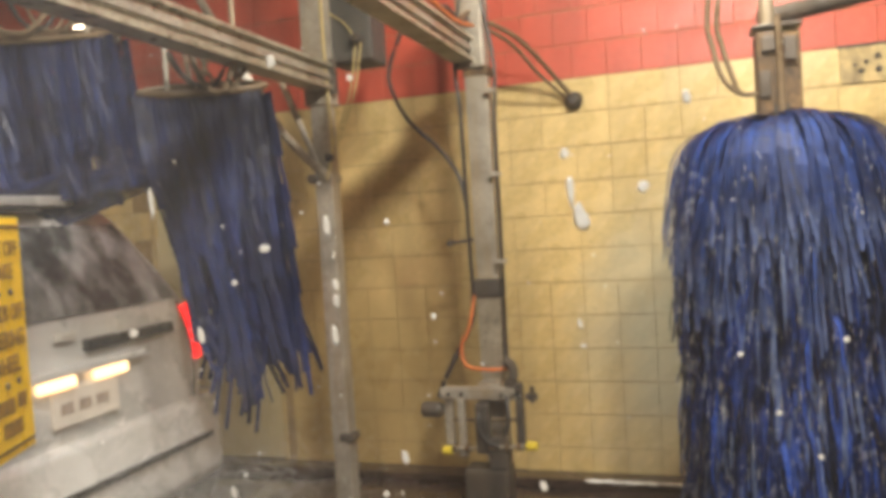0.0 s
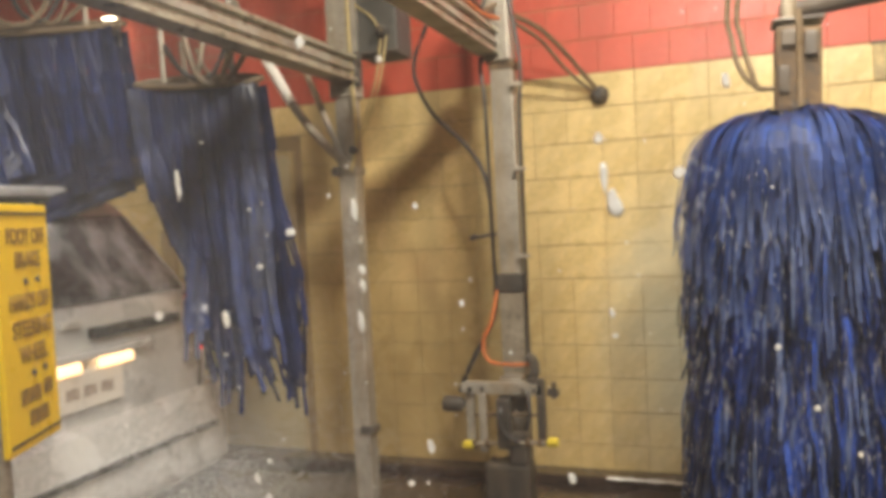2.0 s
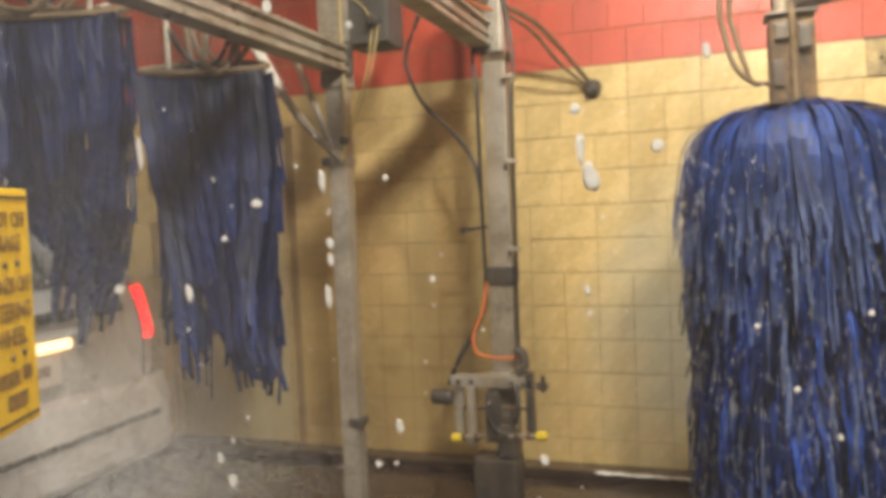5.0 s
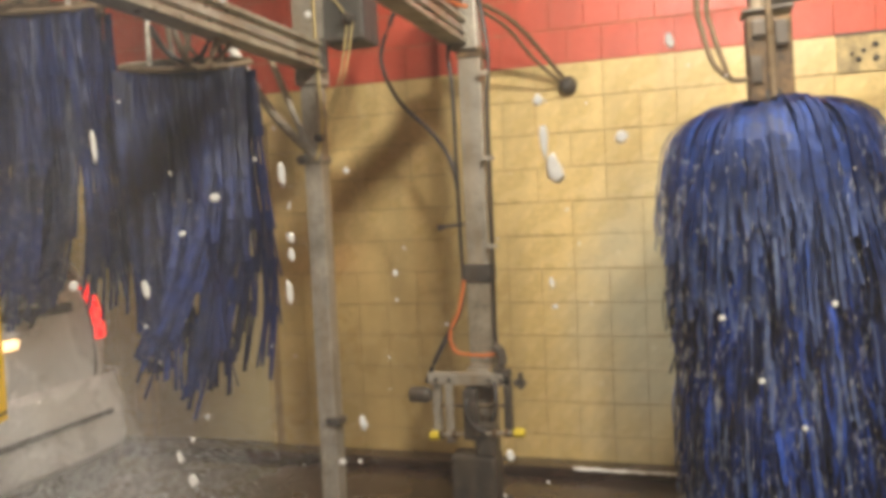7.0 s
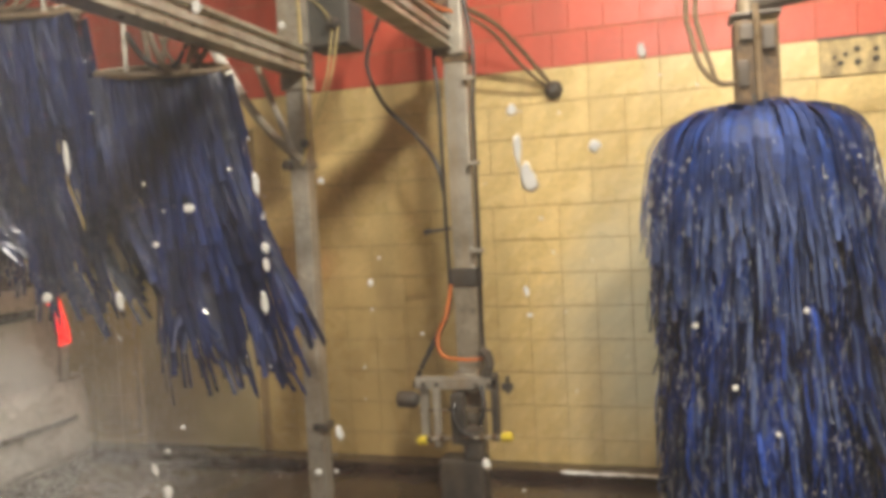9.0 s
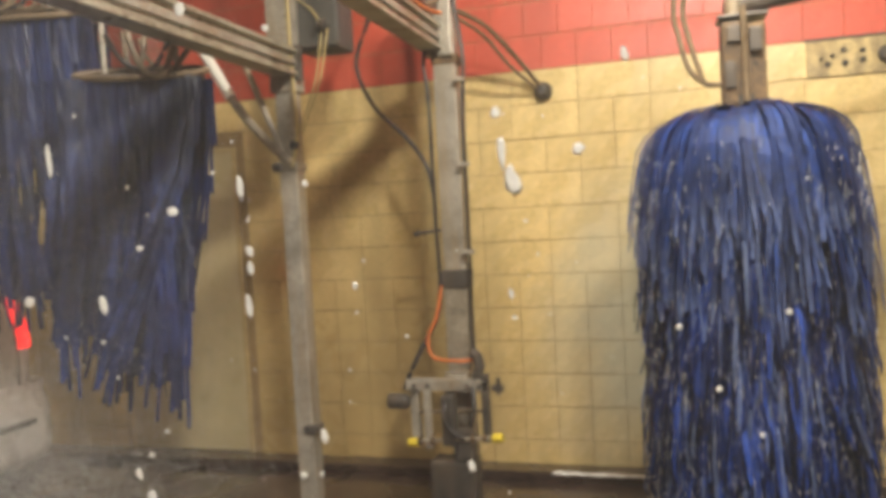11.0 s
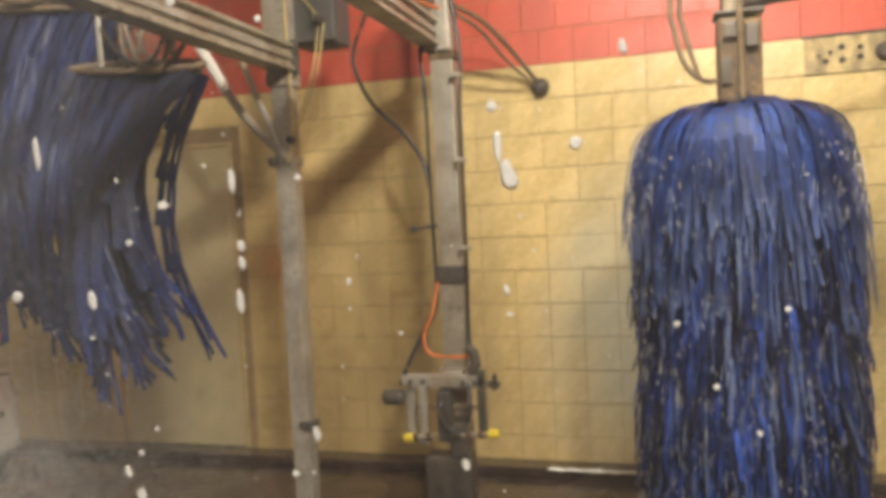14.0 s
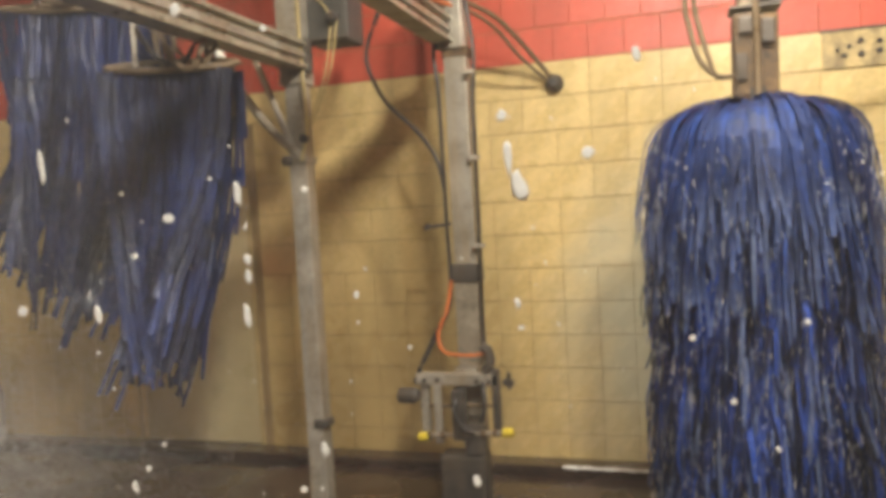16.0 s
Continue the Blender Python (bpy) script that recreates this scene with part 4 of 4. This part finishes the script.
def block_mesh(name, mat, wide):
    g, c, d = 0.0007, 0.0024, 0.005
    a0, a1 = g, T * wide - g
    b0, b1 = 0.0018, T - 0.0018
    v = [(a0, 0, b0), (a1, 0, b0), (a1, 0, b1), (a0, 0, b1), (a0 + c, -d, b0 + c), (a1 - c, -d, b0 + c), (a1 - c, -d, b1 - c), (a0 + c, -d, b1 - c)]
    f = [(4, 5, 6, 7), (0, 1, 5, 4), (1, 2, 6, 5), (2, 3, 7, 6), (3, 0, 4, 7)]
    me = bpy.data.meshes.new(name)
    me.from_pydata(v, [], f)
    me.materials.append(mat)
    return me, v, f


# long blocks in the upper cream courses, square ones below, and the red ones in running bond
BLOCKS = {(red, wide): block_mesh("block", RED if red else YELLOW, wide) for red in (0, 1) for wide in (1, 2)}
rest = {0: ([], []), 1: ([], [])}
rng = random.Random(21)
for k in range(21):
    red = int(k >= 12)
    shift = 0.5 * T * (k % 2) if red else 0.0
    i = -78 - rng.choice((0, 1))
    while i < 29:
        wide = 2 if 6 <= k < 12 and rng.random() < 0.8 else 1
        x, z = i * T + shift, k * T
        in_door = DX0 - 0.15 < x + (wide - 1) * T and x < DX1 + 0.02 and z < DZ - 0.03
        if in_door and wide == 2 and x >= DX1 - T + 0.02:
            x, wide, in_door = x + T, 1, False
        if not in_door:
            near = -6.6 <= i < 8 and k < 17
            me, V, F = BLOCKS[red, wide]
            if near:
                ob = new("block", me)
                ob.parent = wall_north
                ob.matrix_basis = pose(x, -rng.uniform(0, 0.0015), z + rng.uniform(-0.0008, 0.0008), 0, rng.uniform(-0.2, 0.2), 0)
            else:
                vs, fs = rest[red]
                n = len(vs)
                dy = rng.uniform(0, 0.0012)
                vs += [(x + a, b - dy, z + c) for a, b, c in V]
                fs += [tuple(n + q for q in f) for f in F]
        i += 2 if wide == 2 else 1
for red, (vs, fs) in rest.items():
    me = bpy.data.meshes.new("far_blocks")
    me.from_pydata(vs, [], fs)
    me.materials.append(RED_REST if red else YELLOW_REST)
    ob = new("far_blocks", me)
    ob.parent = wall_north
    tagged(ob, kind="stuff")

# ---- what moves ----
# seconds, lean of the upper and of the lower cloth in degrees, shift of the rail in metres
SWAY = [(0, 10, 14, 0.045), (0.5, 9, 12, 0.05), (1, 10, 13, 0.03), (1.5, 11, 15, -0.05), (2, 9, 14, -0.08), (2.5, 6, 9, -0.08), (3, 2, -2, -0.09), (3.5, -3, -12, -0.05),
        (4, -2, -8, -0.06), (5.2, 11, 12, 0.0), (6.5, 3, -6, 0.03), (7, 5, -3, 0.03)]
SWAY += [(7.5, 5, 2, 0.04), (8, 9, 13, 0.04), (8.5, 10, 16, 0.03), (9, 12, 20, 0.0), (9.5, 13, 24, 0.0), (10.7, 2, 0, -0.03), (12, -4, -16, -0.06), (12.5, -8, -18, -0.06),
         (13, -19, -8, -0.05), (13.5, -25, 20, -0.05), (14, -29, 25, -0.03), (14.5, -26, 17, -0.02), (15, -10, -8, -0.02), (15.5, -4, -14, 0.02), (16, 0, -12, 0.05)]
ST = [r[0] for r in SWAY]


def sway(t, column):
    return float(np.interp(t, ST, [r[column] for r in SWAY]))


# seconds, sideways swing of the brush at its motor and half way down, in centimetres
SWING = [(0, 0.4, 0.6), (0.5, -0.7, -0.9), (1, -2.0, -3.1), (1.5, -2.9, -4.8), (2, -3.5, -6.1), (2.5, -4.2, -6.4), (3, -4.2, -5.7), (3.5, -4.4, -4.6), (4, -4.0, -3.7),
         (5.2, -3.7, -1.3), (6.5, -2.8, 0.7), (7, -2.0, 1.3), (7.5, -1.1, 1.8), (8, -0.9, 1.5), (9, 0.2, 1.1), (9.5, 0.2, 0.7), (12.5, 0, 0), (14, -0.4, -0.9), (15, -0.4, -1.3), (16, -0.7, -1.8)]


def swung(top, mid):
    """The brush's pose: its motor moved sideways, and the brush leaning about it."""
    d, lean = top / 100, math.degrees(math.atan((mid - top) / 100 / 1.05))
    return pose(BX + 0.96 * d, BY + 0.28 * d, 2.35) @ pose(0, 0, 0, 0, 0, 17) @ pose(0, 0, 0, 0, -lean, 0) @ pose(0, 0, 0, 0, 0, -17) @ pose(0, 0, -2.35)


def cloth_rows(strip, left, steps):
    """Poses of one strip and of its pieces, from its lean over the time."""
    top, pieces, ax, ay, u, r0, r1, r2 = strip
    rows = [[] for _ in range(COUNT)]
    for t in steps:
        tt = min(16, max(0, t - 0.35 * (r0 - 0.5) - (0.45 if left else 0)))
        a, b = sway(tt, 1) - 3, sway(tt, 2) - 3
        amp = (0.65 + 0.45 * r1) * (1 + 0.35 * u * min(1, max(0, t - 7)))
        clump = int((u + 1) * 1.9)
        seg = SEG * (0.78 + 0.2 * r2 + 0.06 * math.sin(3.7 * clump)) * (0.88 if left else 0.92)
        world_m = Matrix.Translation((ax, ay, 0))
        prev = None
        part_way = 11 * math.sin(2.4 * clump + 0.9 * t) + 5 * math.sin(5.1 * clump)
        for k in range(COUNT):
            f = k / (COUNT - 1)
            lean = part_way * f + (a * (1 - f) + b * f) * amp + 9 * (r2 - 0.5) - (9 + (13 * max(0.0, 1 - t / 2.2) if u < 0 and not left else 0)) * u * f + 9 * f * math.sin(2.3 * t + 9 * r0 + k)
            nod = 12 * f * math.sin(1.7 * t + 7 * r1 + k * 0.6) + 8 * (r0 - 0.5)
            if left and k >= 3:
                w = max(0.0, min(1.0, (2.8 + 0.6 * r2 - t) / 1.2))
                lean = lean * (1 - w) + w * (-78 + 10 * r1)
            m = world_m @ pose(0, 0, 0, nod, -lean, 80 * (r1 - 0.5) * (0.4 + f))
            rows[k].append((t, m))
            world_m = Matrix.Translation(m @ Vector((0, 0, -seg)))
    out = [(top, rows[0])]
    for k, ob in enumerate(pieces, 1):
        out.append((ob, [(t, m0.inverted() @ m) for (t, m0), (_, m) in zip(rows[0], rows[k])]))
    return out


def motions():
    """The van creeps on, its wheels turn, the brush swings, and the cloth sways."""
    drive = [(0, -2.04), (1.5, -2.11), (3, -2.21), (4.5, -2.35), (6.5, -2.49), (8, -2.58), (9.5, -2.68), (11, -2.82), (12.5, -2.92), (13.5, -2.95), (14.5, -3.04), (16, -3.20)]
    walk(van, [(t, pose(x, CY, 0)) for t, x in drive])
    for w, x, s in WHEELS:
        walk(w, [(t, pose(x, s * 0.86, 0.33, 0, math.degrees((p + 2.04) / 0.33), 0)) for t, p in drive])
    walk(brush, [(t, swung(a, m)) for t, a, m in SWING])
    steps = [k * 0.25 for k in range(65)]
    for i, ob in enumerate(SPRAYS):
        walk(ob, [(t, pose(float(np.interp(t, [d[0] for d in drive], [d[1] for d in drive])) + 0.04 * math.sin(3 * t + i), CY + 0.05 * math.sin(2.2 * t + 2 * i), 0.05 * math.sin(4.1 * t + i * 1.7) - (0.35 if i < 3 else 0.9) * max(0.0, 1 - t / 3.5))) for t in steps])
    walk(CURTAIN_SPRAY, [(t, pose(0.05 * math.sin(1.3 * t), 0.04 * math.sin(1.9 * t), 0.05 * math.sin(2.3 * t))) for t in steps])
    for (c, strips), left in ((RIGHT, False), (LEFT, True)):
        home = c.matrix_basis.copy()
        drift = [float(np.interp(t, (0, 9.5, 12, 16), (0, 0, 0.28, 0.33))) if left else 0.0 for t in steps]
        walk(c, [(t, home @ pose(sway(t, 3) + d, 0, 0)) for t, d in zip(steps, drift)])
        for strip in strips:
            for ob, rows in cloth_rows(strip, left, steps):
                walk(ob, rows)


motions()
